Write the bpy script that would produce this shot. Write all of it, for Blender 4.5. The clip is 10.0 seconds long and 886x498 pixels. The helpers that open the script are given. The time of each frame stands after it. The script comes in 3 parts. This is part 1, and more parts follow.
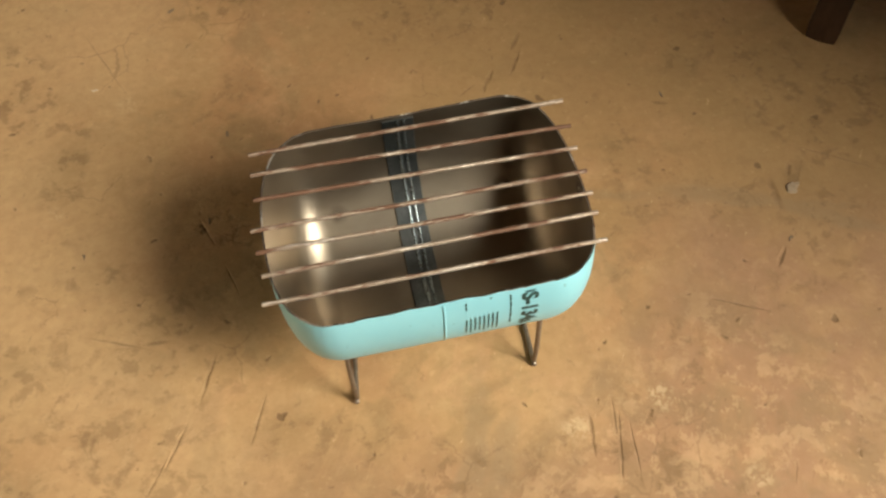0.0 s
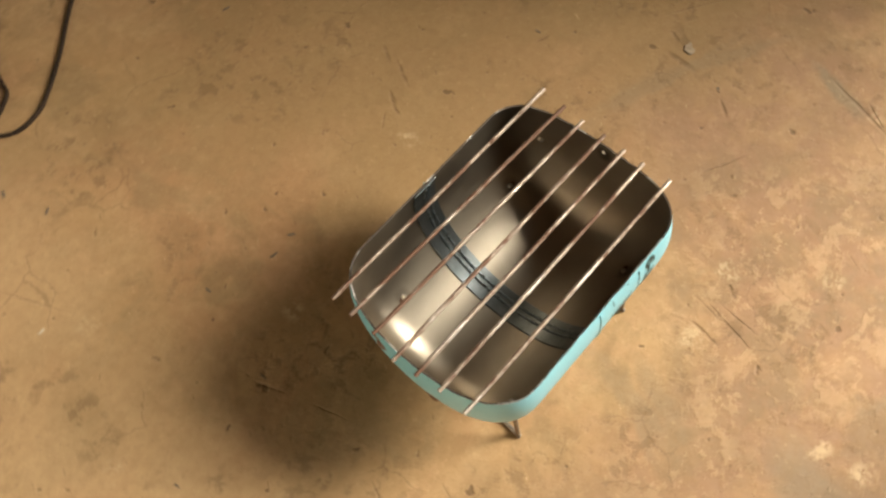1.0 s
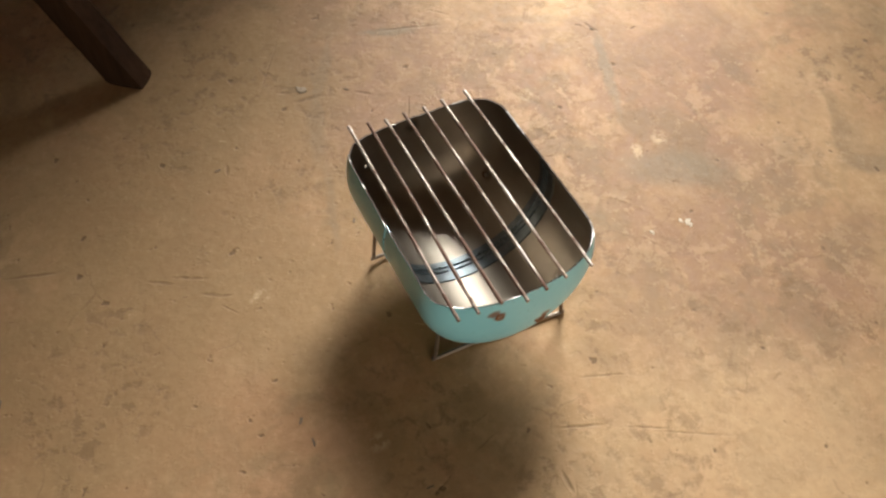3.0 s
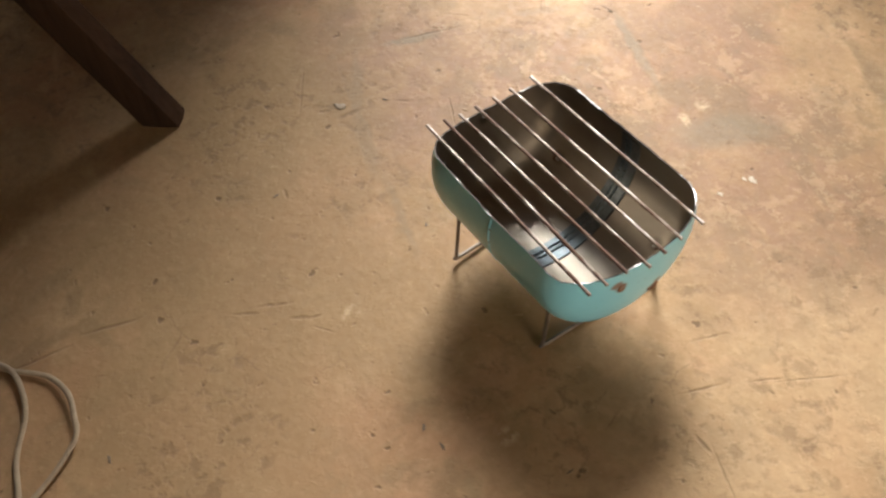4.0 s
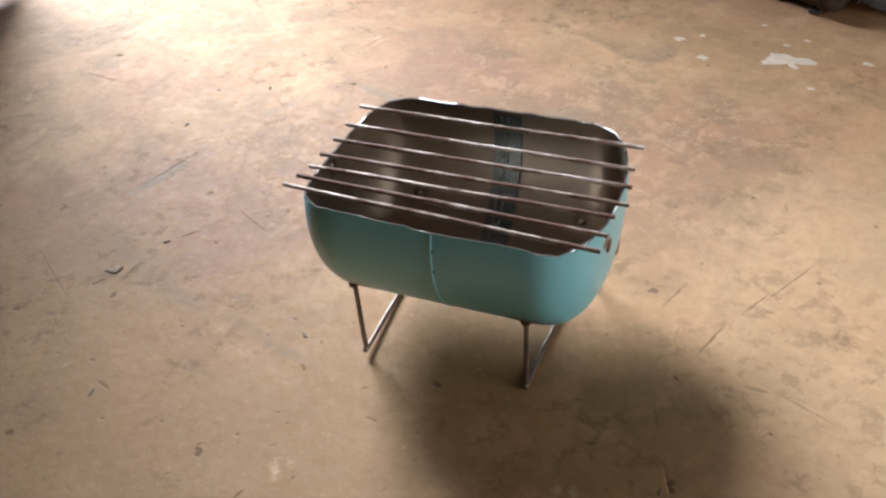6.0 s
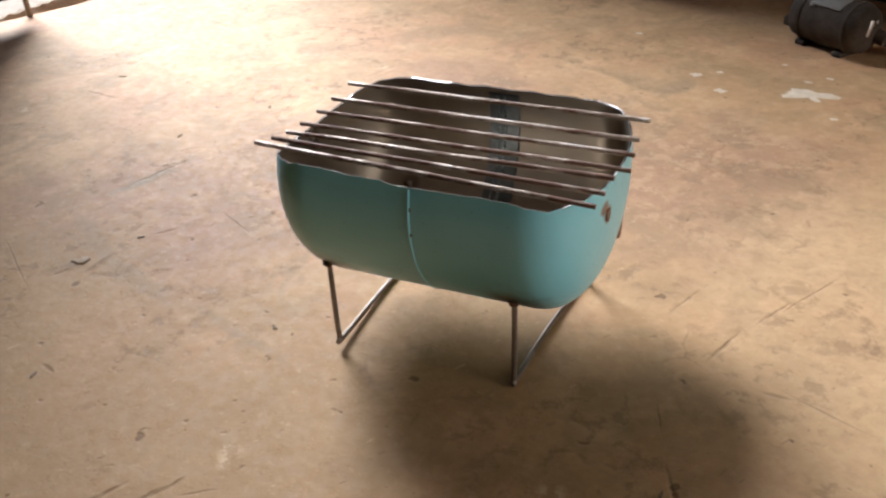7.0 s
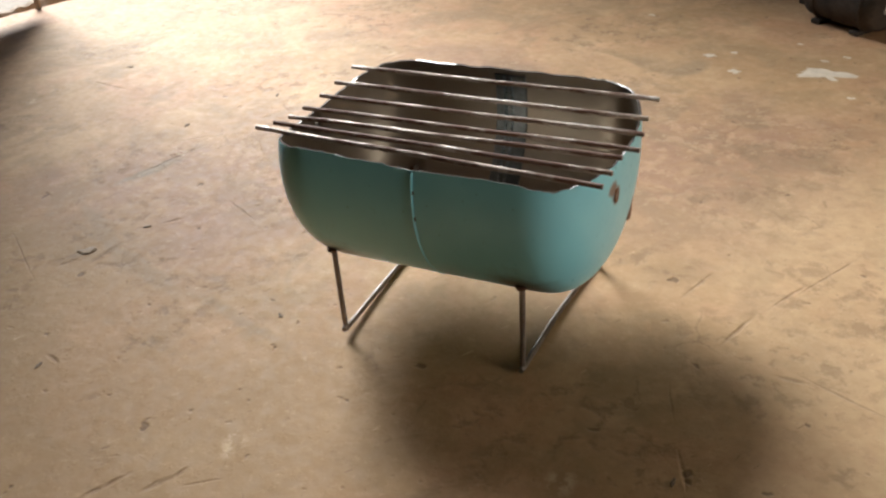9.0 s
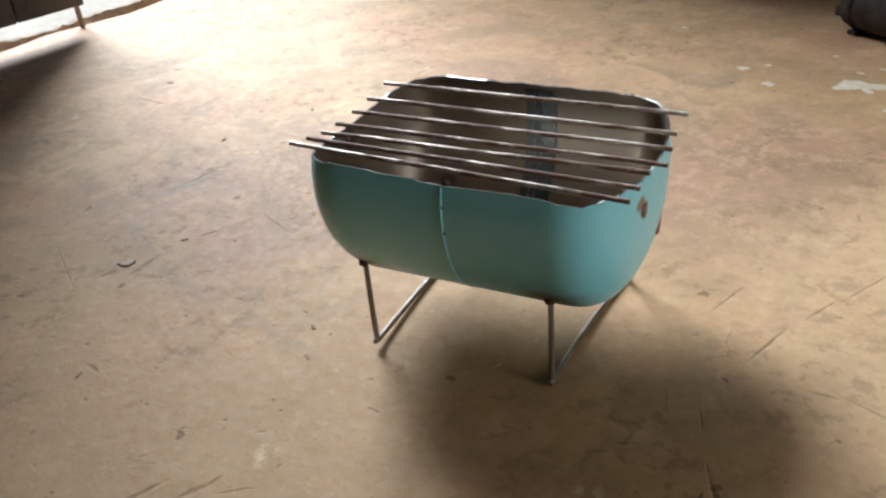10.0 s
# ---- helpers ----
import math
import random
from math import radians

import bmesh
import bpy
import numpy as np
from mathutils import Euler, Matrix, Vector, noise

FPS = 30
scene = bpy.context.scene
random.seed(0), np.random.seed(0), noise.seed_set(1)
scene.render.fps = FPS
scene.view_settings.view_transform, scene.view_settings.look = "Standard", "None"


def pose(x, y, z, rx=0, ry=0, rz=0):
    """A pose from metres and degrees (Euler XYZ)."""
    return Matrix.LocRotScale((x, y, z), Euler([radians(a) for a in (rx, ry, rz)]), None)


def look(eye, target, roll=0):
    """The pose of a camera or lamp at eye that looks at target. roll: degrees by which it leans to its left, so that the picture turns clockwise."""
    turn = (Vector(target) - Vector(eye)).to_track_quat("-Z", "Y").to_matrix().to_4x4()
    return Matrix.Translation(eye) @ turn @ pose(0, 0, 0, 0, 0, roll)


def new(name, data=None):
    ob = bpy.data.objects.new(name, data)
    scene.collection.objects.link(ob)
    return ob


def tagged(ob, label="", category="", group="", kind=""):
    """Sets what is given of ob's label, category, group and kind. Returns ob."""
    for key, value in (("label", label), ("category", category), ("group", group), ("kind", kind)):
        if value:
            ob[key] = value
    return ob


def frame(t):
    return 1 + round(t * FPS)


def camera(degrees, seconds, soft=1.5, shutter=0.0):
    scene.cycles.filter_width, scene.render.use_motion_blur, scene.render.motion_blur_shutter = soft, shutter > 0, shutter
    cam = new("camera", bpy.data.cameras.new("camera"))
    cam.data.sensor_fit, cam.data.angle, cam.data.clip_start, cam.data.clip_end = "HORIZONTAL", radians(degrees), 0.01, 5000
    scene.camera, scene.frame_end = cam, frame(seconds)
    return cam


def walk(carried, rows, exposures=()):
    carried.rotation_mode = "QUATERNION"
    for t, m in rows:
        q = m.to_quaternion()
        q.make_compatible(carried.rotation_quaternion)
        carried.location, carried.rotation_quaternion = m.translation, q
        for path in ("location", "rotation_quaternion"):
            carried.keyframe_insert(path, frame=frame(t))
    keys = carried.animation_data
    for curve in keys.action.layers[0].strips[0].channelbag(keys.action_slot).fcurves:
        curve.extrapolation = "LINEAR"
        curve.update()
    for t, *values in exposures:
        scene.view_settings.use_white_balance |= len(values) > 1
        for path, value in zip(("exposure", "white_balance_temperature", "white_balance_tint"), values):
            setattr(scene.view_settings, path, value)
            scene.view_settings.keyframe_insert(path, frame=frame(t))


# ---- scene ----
cam = camera(53.0, 10.0, soft=2.4, shutter=0.25)
PATH = [
    (0, (-0.064, -0.487, 0.916), (0.109, 0.552, -0.784), -3.0),
    (0.3, (-0.135, -0.453, 1.004), (0.134, 0.472, -0.749), -2.5),
    (0.5, (-0.203, -0.385, 0.993), (0.16, 0.516, -0.755), -6.0),
    (0.7, (-0.289, -0.333, 1.002), (0.186, 0.491, -0.757), -9.0),
    (1, (-0.314, -0.236, 1.015), (0.278, 0.402, -0.785), -6.6),
    (1.2, (-0.301, -0.175, 1.011), (0.336, 0.388, -0.799), -10.8),
    (1.5, (-0.333, -0.064, 1.028), (0.466, 0.257, -0.778), -3.4),
    (1.8, (-0.375, 0.042, 1.055), (0.496, 0.05, -0.745), 0.9),
    (2, (-0.446, 0.116, 1.063), (0.535, -0.069, -0.67), 1.4),
    (2.2, (-0.491, 0.155, 1.062), (0.55, -0.114, -0.625), -0.9),
    (3.3, (-0.623, 0.429, 1.069), (0.407, -0.2, -0.526), -0.0),
    (3.5, (-0.595, 0.474, 1.058), (0.445, -0.198, -0.513), -1.8),
    (4, (-0.533, 0.536, 1.036), (0.479, -0.131, -0.555), -3.1),
    (4.2, (-0.471, 0.584, 1.032), (0.507, -0.241, -0.505), -2.6),
    (4.5, (-0.408, 0.732, 1.026), (0.38, -0.425, -0.403), -5.2),
    (4.7, (-0.354, 0.775, 1.052), (0.261, -0.487, -0.372), -3.0),
    (5, (-0.345, 0.809, 1.029), (0.206, -0.496, -0.383), -0.1),
    (5.2, (-0.308, 0.785, 0.983), (0.181, -0.535, -0.438), 0.9),
    (5.5, (-0.282, 0.75, 0.938), (0.257, -0.537, -0.495), -3.0),
    (5.7, (-0.273, 0.707, 0.851), (0.313, -0.623, -0.523), -4.9),
    (6.8, (-0.315, 0.699, 0.563), (0.392, -0.823, -0.526), -3.2),
    (7, (-0.311, 0.7, 0.561), (0.416, -0.83, -0.502), -3.2),
    (7.5, (-0.305, 0.692, 0.531), (0.395, -0.793, -0.611), -1.5),
    (8, (-0.305, 0.692, 0.537), (0.41, -0.796, -0.592), -2.8),
    (8.5, (-0.311, 0.689, 0.54), (0.415, -0.805, -0.574), -3.4),
    (9, (-0.316, 0.687, 0.547), (0.443, -0.817, -0.531), -4.6),
    (9.5, (-0.322, 0.688, 0.551), (0.464, -0.807, -0.52), -5.2),
    (10, (-0.325, 0.691, 0.554), (0.511, -0.791, -0.496), -5.9),
]
EXPOSURES = [(0, -0.47, 7580, 5), (0.5, -0.33, 7600, 7), (1.0, -0.25, 7330, 5), (1.6, -0.30, 7500, 8), (2.2, -0.42, 6950, 8), (3.5, -0.14, 6220, 6), (4.5, -0.08, 5850, 8), (5.0, -0.1, 5400, 9), (7, -0.1, 5680, 9), (7.7, -0.09, 6250, 9), (8.6, -0.15, 5900, 6), (9.05, -0.25, 5780, 5), (9.5, -0.18, 5560, 4), (10, -0.16, 5280, 2)]
walk(cam, [(t, look(eye, target, roll)) for t, eye, target, roll in PATH], EXPOSURES)

# ---- world, sun and the light of the doorway ----
SUN_UP, SUN_ROUND = 70.0, 160.0
world = bpy.data.worlds.new("sky")
scene.world = world
world.use_nodes = True
wn = world.node_tree
sky = wn.nodes.new("ShaderNodeTexSky")
sky.sky_type, sky.sun_disc = "NISHITA", False
sky.sun_elevation, sky.sun_rotation = radians(SUN_UP), radians(SUN_ROUND)
wn.nodes["Background"].inputs["Strength"].default_value = 0.1
wn.links.new(sky.outputs["Color"], wn.nodes["Background"].inputs["Color"])

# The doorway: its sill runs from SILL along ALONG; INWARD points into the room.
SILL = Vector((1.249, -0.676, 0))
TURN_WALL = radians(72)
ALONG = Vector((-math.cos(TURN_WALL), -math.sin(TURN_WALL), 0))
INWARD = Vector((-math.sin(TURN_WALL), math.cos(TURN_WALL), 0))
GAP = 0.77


def room(s, k, z=0.0):
    """A place s metres along the doorway's wall and k metres into the room."""
    return SILL + ALONG * s + INWARD * k + Vector((0, 0, z))


sun_data = bpy.data.lights.new("sun", "SUN")
sun_data.energy, sun_data.angle, sun_data.color = 2.2, radians(0.5), (1.0, 0.93, 0.82)
sun = new("sun", sun_data)
sun.matrix_world = look((0, 0, 6), Vector((0, 0, 6)) - ALONG * 0.35 + INWARD * 0.035 - Vector((0, 0, 0.95)))

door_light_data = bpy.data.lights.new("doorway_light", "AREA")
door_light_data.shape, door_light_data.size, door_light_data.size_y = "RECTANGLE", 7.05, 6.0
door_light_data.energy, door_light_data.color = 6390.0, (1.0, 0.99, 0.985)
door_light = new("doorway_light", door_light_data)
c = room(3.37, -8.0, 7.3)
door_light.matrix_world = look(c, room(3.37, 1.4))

# The small window in the wall across the room.
window_light_data = bpy.data.lights.new("window_light", "AREA")
window_light_data.shape, window_light_data.size, window_light_data.size_y = "RECTANGLE", 0.8, 0.9
window_light_data.energy, window_light_data.color = 32.0, (1.0, 0.87, 0.73)
window_light = new("window_light", window_light_data)
c = room(0.30, 3.80, 0.75)
window_light.matrix_world = look(c, c - INWARD)


# ---- materials ----
class Nodes:
    """A node material under construction."""

    def __init__(self, name):
        self.m = bpy.data.materials.new(name)
        self.m.use_nodes = True
        self.t = self.m.node_tree
        self.b = self.t.nodes["Principled BSDF"]
        self.co = self.t.nodes.new("ShaderNodeTexCoord").outputs["Object"]

    def put(self, kind, **inputs):
        n = self.t.nodes.new(kind)
        for k, v in inputs.items():
            self.feed(n.inputs[k.replace("_", " ")], v)
        return n

    def feed(self, socket, v):
        if isinstance(v, bpy.types.NodeSocket):
            self.t.links.new(v, socket)
        else:
            socket.default_value = v

    def noise(self, scale, detail=4.0, rough=0.55, warp=0.0, at=None):
        return self.put("ShaderNodeTexNoise", Vector=at or self.co, Scale=scale, Detail=detail, Roughness=rough, Distortion=warp).outputs["Fac"]

    def band(self, fac, a, b, lo=0.0, hi=1.0):
        n = self.put("ShaderNodeMapRange", Value=fac)
        n.inputs["From Min"].default_value, n.inputs["From Max"].default_value = a, b
        n.inputs["To Min"].default_value, n.inputs["To Max"].default_value = lo, hi
        n.interpolation_type = "SMOOTHSTEP"
        return n.outputs["Result"]

    def math(self, op, a, b=0.0):
        n = self.t.nodes.new("ShaderNodeMath")
        n.operation = op
        self.feed(n.inputs[0], a), self.feed(n.inputs[1], b)
        return n.outputs[0]

    def mix(self, fac, a, b, how="MIX"):
        n = self.t.nodes.new("ShaderNodeMix")
        n.data_type, n.blend_type = "RGBA", how
        self.feed(n.inputs[0], fac)
        for s, v in ((n.inputs[6], a), (n.inputs[7], b)):
            self.feed(s, v if isinstance(v, bpy.types.NodeSocket) else (*v, 1.0))
        return n.outputs[2]

    def stretch(self, scale, turn=(0, 0, 0), place=(0, 0, 0)):
        n = self.put("ShaderNodeMapping", Vector=self.co)
        n.inputs["Location"].default_value, n.inputs["Rotation"].default_value, n.inputs["Scale"].default_value = place, turn, scale
        return n.outputs["Vector"]

    def near(self, points, inner, outer, wobble=0.0, scale=60.0):
        """1 close to any of the points, 0 away from them, with an uneven edge."""
        out = None
        shake = self.math("MULTIPLY", self.math("SUBTRACT", self.noise(scale, 3), 0.5), wobble) if wobble else None
        for p in points:
            d = self.t.nodes.new("ShaderNodeVectorMath")
            d.operation = "DISTANCE"
            self.feed(d.inputs[0], self.co)
            d.inputs[1].default_value = p
            v = d.outputs["Value"]
            v = self.math("ADD", v, shake) if shake else v
            out = v if out is None else self.math("MINIMUM", out, v)
        return self.band(out, inner, outer, 1.0, 0.0)

    def done(self, color, rough=0.6, metal=0.0, height=None, relief=0.2, depth=0.002, spec=None):
        self.feed(self.b.inputs["Base Color"], color if isinstance(color, bpy.types.NodeSocket) else (*color, 1.0))
        self.feed(self.b.inputs["Roughness"], rough)
        self.feed(self.b.inputs["Metallic"], metal)
        if spec is not None:
            self.b.inputs["Specular IOR Level"].default_value = spec
        if height is not None:
            bump = self.put("ShaderNodeBump", Height=height, Strength=relief, Distance=depth)
            self.t.links.new(bump.outputs["Normal"], self.b.inputs["Normal"])
        return self.m


# Marks on the floor. Scratches and grey bands: x, y, turn in degrees, half length, half width. Stains and pale crumbs: x, y.
SCRATCHES = [
    (0.190, 0.349, -119, 0.018, 0.0024), (0.148, 0.330, -122, 0.011, 0.0024), (0.139, 0.315, -108, 0.009, 0.0020), (0.113, 0.314, -145, 0.011, 0.0013), (0.547, 0.095, 147, 0.05, 0.0008), (0.42, -0.029, -129, 0.011, 0.0022), (0.351, -0.079, 153, 0.026, 0.0014),
    (0.547, -0.235, -139, 0.018, 0.0014), (0.829, -0.368, 171, 0.037, 0.0026), (0.36, 0.234, 165, 0.008, 0.0022), (0.48, 0.091, -115, 0.008, 0.0026),
    (-0.262, -0.032, -112, 0.023, 0.0016), (-0.318, 0.023, 180, 0.012, 0.0022), (-0.361, 0.031, 157, 0.030, 0.0012), (-0.225, 0.087, 107, 0.016, 0.0009), (-0.249, 0.161, 110, 0.016, 0.0014), (-0.337, -0.158, -121, 0.040, 0.0010), (0.536, -0.190, -125, 0.017, 0.0016), (0.201, 0.388, -121, 0.013, 0.0022),
    (0.296, 0.55, -107, 0.03, 0.0022), (0.534, -0.169, -109, 0.042, 0.0022), (0.414, -0.607, -112, 0.024, 0.0016), (0.399, -0.599, -113, 0.02, 0.0016),
    (0.389, -0.46, -160, 0.013, 0.0026), (-0.213, -0.097, -112, 0.022, 0.0014), (0.449, 0.06, -94, 0.02, 0.0042), (0.164, -0.184, -98, 0.022, 0.0010),
    (0.136, -0.19, -97, 0.016, 0.0020), (0.162, -0.209, -104, 0.030, 0.0012), (0.176, -0.215, -97, 0.022, 0.0010), (-0.373, 0.483, -66, 0.054, 0.0007),
    (-0.302, -0.107, -120, 0.020, 0.0014), (0.306, 0.648, -97, 0.033, 0.0016),
]
BANDS = [
    (-0.003, -0.204, -123, 0.041, 0.01), (0.435, 0.049, 163, 0.10, 0.007), (0.456, -0.375, -118, 0.06, 0.009),
    (0.386, 0.071, -21, 0.08, 0.012), (0.542, -0.131, -112, 0.033, 0.009), (0.034, -0.203, -114, 0.061, 0.013), (0.015, -0.169, -106, 0.083, 0.013),
    (0.5, 0.013, -29, 0.088, 0.009), (0.215, 0.115, 164, 0.08, 0.007), (-0.089, -0.683, -118, 0.044, 0.018),
]
SMEARS = [(0.045, -0.400, -116, 0.082, 0.034), (0.28, -0.425, 158, 0.10, 0.010), (0.542, -0.131, -112, 0.05, 0.012)]
STAINS = [
    (0.469, 0.060), (-0.122, 0.196), (-0.480, -0.132), (-0.561, -0.070), (-0.579, -0.133), (-0.528, -0.013), (-0.592, -0.015), (-0.503, 0.020),
    (-0.315, -0.425), (-0.433, 0.293), (-0.207, 0.378), (-0.445, 0.252), (-0.309, 0.018), (-0.335, -0.026), (-0.287, 0.010), (-0.509, 0.019),
    (-0.538, -0.014), (-0.157, 0.592), (-0.201, 0.568), (0.394, 0.279), (-0.191, -0.125), (-0.100, -0.149),
]
CRUMBS = [
    (0.114, 0.270), (-0.341, 0.393), (-0.440, 0.228), (-0.162, 0.210), (0.534, -0.189), (0.424, -0.627), (0.919, -0.276), (0.100, -0.366),
    (0.107, -0.412), (0.221, -0.163), (0.289, -0.274), (0.119, -0.180),
]


def concrete():
    n = Nodes("worn_concrete")
    shake = n.put("ShaderNodeTexNoise", Vector=n.co, Scale=26.0, Detail=4.0, Roughness=0.65)
    moved = n.t.nodes.new("ShaderNodeVectorMath")
    moved.operation = "MULTIPLY_ADD"
    n.feed(moved.inputs[0], shake.outputs["Color"])
    moved.inputs[1].default_value = (0.03, 0.03, 0.0)
    n.feed(moved.inputs[2], n.co)
    slight = n.t.nodes.new("ShaderNodeVectorMath")
    slight.operation = "MULTIPLY_ADD"
    n.feed(slight.inputs[0], shake.outputs["Color"])
    slight.inputs[1].default_value = (0.006, 0.006, 0.0)
    n.feed(slight.inputs[2], n.co)

    def ellipses(marks, at, nudge, soft):
        """1 inside any of the long marks."""
        out = None
        for x, y, turn, long, wide in marks:
            m = n.put("ShaderNodeMapping", Vector=at.outputs["Vector"])
            m.vector_type = "TEXTURE"
            m.inputs["Location"].default_value, m.inputs["Rotation"].default_value, m.inputs["Scale"].default_value = (x + nudge, y + nudge, 0), (0, 0, radians(turn)), (long, wide, 1)
            d = n.t.nodes.new("ShaderNodeVectorMath")
            d.operation = "LENGTH"
            n.feed(d.inputs[0], m.outputs["Vector"])
            v = d.outputs["Value"]
            out = v if out is None else n.math("MINIMUM", out, v)
        return n.band(out, 1.0 - soft, 1.0 + soft, 1.0, 0.0)

    def other(k):
        return n.stretch((1, 1, 1), place=(k * 3.7, k * 5.3, 0))

    def along(turn, long, wide, place=(0, 0, 0)):
        """Coordinates drawn out along a direction, for short scrapes."""
        m = n.put("ShaderNodeMapping", Vector=slight.outputs["Vector"])
        m.vector_type = "TEXTURE"
        m.inputs["Location"].default_value, m.inputs["Rotation"].default_value, m.inputs["Scale"].default_value = place, (0, 0, radians(turn)), (long, wide, 1)
        return m.outputs["Vector"]

    def times(*factors):
        out = factors[0]
        for f in factors[1:]:
            out = n.math("MULTIPLY", out, f)
        return out

    broad, mid, fine = n.noise(1.7, 5, 0.6, 0.4), n.noise(8, 5, 0.55, 0.3), n.noise(75, 4, 0.6)
    col = n.mix(n.band(broad, 0.36, 0.64), (0.40, 0.265, 0.148), (0.49, 0.342, 0.208))
    col = n.mix(n.band(mid, 0.44, 0.68, 0, 0.5), col, (0.53, 0.382, 0.239))
    col = n.mix(n.band(n.noise(2.9, 5, 0.58, 0.5, other(1)), 0.47, 0.62, 0, 0.6), col, (0.44, 0.255, 0.155))
    col = n.mix(n.band(n.noise(5.2, 6, 0.62, 0.9, other(2)), 0.50, 0.64, 0, 0.45), col, (0.31, 0.225, 0.125))
    col = n.mix(n.band(n.noise(13, 6, 0.62, 0.3, other(3)), 0.50, 0.68, 0, 0.42), col, (0.59, 0.44, 0.29))
    # olive and rose blotches
    col = n.mix(n.band(n.noise(7.5, 6, 0.6, 0.8, other(8)), 0.52, 0.62, 0, 0.48), col, (0.29, 0.208, 0.122))
    col = n.mix(n.band(n.noise(6.5, 6, 0.64, 0.6, other(9)), 0.55, 0.65, 0, 0.45), col, (0.58, 0.375, 0.25))
    # a rosy, rubbed patch on the doorway's side, darkened to offset strong light
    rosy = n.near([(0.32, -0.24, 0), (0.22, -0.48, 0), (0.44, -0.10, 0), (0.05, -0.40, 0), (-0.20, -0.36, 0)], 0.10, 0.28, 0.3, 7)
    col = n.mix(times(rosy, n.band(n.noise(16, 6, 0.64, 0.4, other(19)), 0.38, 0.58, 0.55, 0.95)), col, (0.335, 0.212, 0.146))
    # the crumbling patch beside the grill: pale flakes with sharp edges over a darker, olive ground
    patch = n.near([(0.10, -0.38, 0), (-0.20, -0.40, 0), (0.05, -0.54, 0), (0.30, -0.26, 0), (-0.42, -0.22, 0), (-0.50, -0.05, 0)], 0.10, 0.26, 0.22, 6)
    ground = n.band(n.noise(10, 6, 0.62, 0.5, other(15)), 0.46, 0.60)
    col = n.mix(times(ground, n.math("ADD", times(patch, 0.42), 0.22)), col, (0.25, 0.18, 0.115))
    flakes = n.band(n.noise(17, 8, 0.7, 0.15, other(14)), 0.525, 0.585)
    small = n.band(n.noise(44, 6, 0.68, 0.1, other(10)), 0.56, 0.60)
    flaky = n.math("MAXIMUM", flakes, small)
    col = n.mix(times(flaky, n.math("ADD", times(patch, 0.27), 0.08), n.band(n.noise(6, 3, 0.5, 0.3, other(11)), 0.38, 0.56)), col, (0.62, 0.455, 0.315))
    # ochre ground on the table's side, darkened further where the lamp falls too bright
    ochre = n.near([(0.34, 0.36, 0), (0.10, 0.50, 0), (0.52, 0.20, 0), (0.18, 0.30, 0)], 0.10, 0.30, 0.25, 5)
    col = n.mix(times(ochre, 0.7), col, (0.35, 0.242, 0.133))
    # floor colour lightened at the far end, making up for weak light there
    pale = n.near([(-0.45, 0.05, 0), (-0.50, 0.30, 0), (-0.42, -0.22, 0), (-0.62, 0.15, 0), (-0.42, 0.55, 0)], 0.06, 0.30, 0.25, 5)
    col = n.mix(times(pale, 0.65), col, (0.58, 0.435, 0.285))
    bands = ellipses(BANDS, moved, 0.015, 0.55)
    col = n.mix(times(bands, 0.4), col, (0.27, 0.215, 0.155))
    col = n.mix(times(ellipses(SMEARS, moved, 0.015, 0.5), 0.62), col, (0.25, 0.215, 0.168))
    # chalky scars
    scars = times(n.near([(x, y, 0) for x, y in CRUMBS], 0.002, 0.020, 0.034, 34), n.band(n.noise(52, 6, 0.72, 0.2, other(18)), 0.47, 0.56))
    col = n.mix(times(scars, 0.75), col, (0.64, 0.52, 0.39))
    # grains, dark and pale
    col = n.mix(n.band(n.noise(120, 3, 0.6, 0.0, other(16)), 0.58, 0.70, 0, 0.17), col, (0.2, 0.13, 0.075))
    col = n.mix(n.band(n.noise(100, 3, 0.6, 0.0, other(17)), 0.60, 0.70, 0, 0.17), col, (0.70, 0.53, 0.37))
    # dark flecks in clusters and on the stains
    cluster = n.band(n.noise(4.6, 4, 0.6, 0.5, other(4)), 0.50, 0.63)
    spots = n.near([(x + 0.015, y + 0.015, 0) for x, y in STAINS], 0.006, 0.045, 0.03, 30)
    olive = n.near([(-0.30, 0.0, 0), (-0.48, -0.02, 0), (-0.36, -0.10, 0), (-0.56, -0.12, 0), (-0.25, -0.30, 0)], 0.03, 0.16, 0.16, 9)
    cluster = n.math("MAXIMUM", cluster, n.math("MAXIMUM", spots, times(olive, 0.8)))
    fleck = n.band(n.noise(36, 6, 0.68, 0.3, other(5)), 0.51, 0.61)
    col = n.mix(times(fleck, cluster, 0.5), col, (0.185, 0.118, 0.064))
    col = n.mix(times(spots, 0.22), col, (0.22, 0.162, 0.087))
    pits = n.noise(46, 2, 0.5, 0.0, other(6))
    col = n.mix(n.band(pits, 0.70, 0.75, 0, 0.7), col, (0.13, 0.08, 0.045))
    # short scrapes, most of them drawn one way by the trowel
    scrape = n.noise(1.0, 2, 0.5, 0.3, along(62, 0.034, 0.0042))
    other_scrape = n.noise(1.0, 2, 0.5, 0.3, along(48, 0.020, 0.0048, (3, 1, 0)))
    cross = n.noise(1.0, 2, 0.5, 0.3, along(-25, 0.026, 0.0036, (5, 2, 0)))
    lines = n.math("MAXIMUM", n.math("MAXIMUM", n.band(scrape, 0.725, 0.765), n.band(other_scrape, 0.735, 0.775)), n.band(cross, 0.765, 0.80))
    col = n.mix(times(lines, 0.5), col, (0.17, 0.105, 0.06))
    col = n.mix(n.band(n.noise(1.0, 2, 0.5, 0.3, along(58, 0.024, 0.0045, (7, 4, 0))), 0.735, 0.77, 0, 0.55), col, (0.68, 0.53, 0.375))
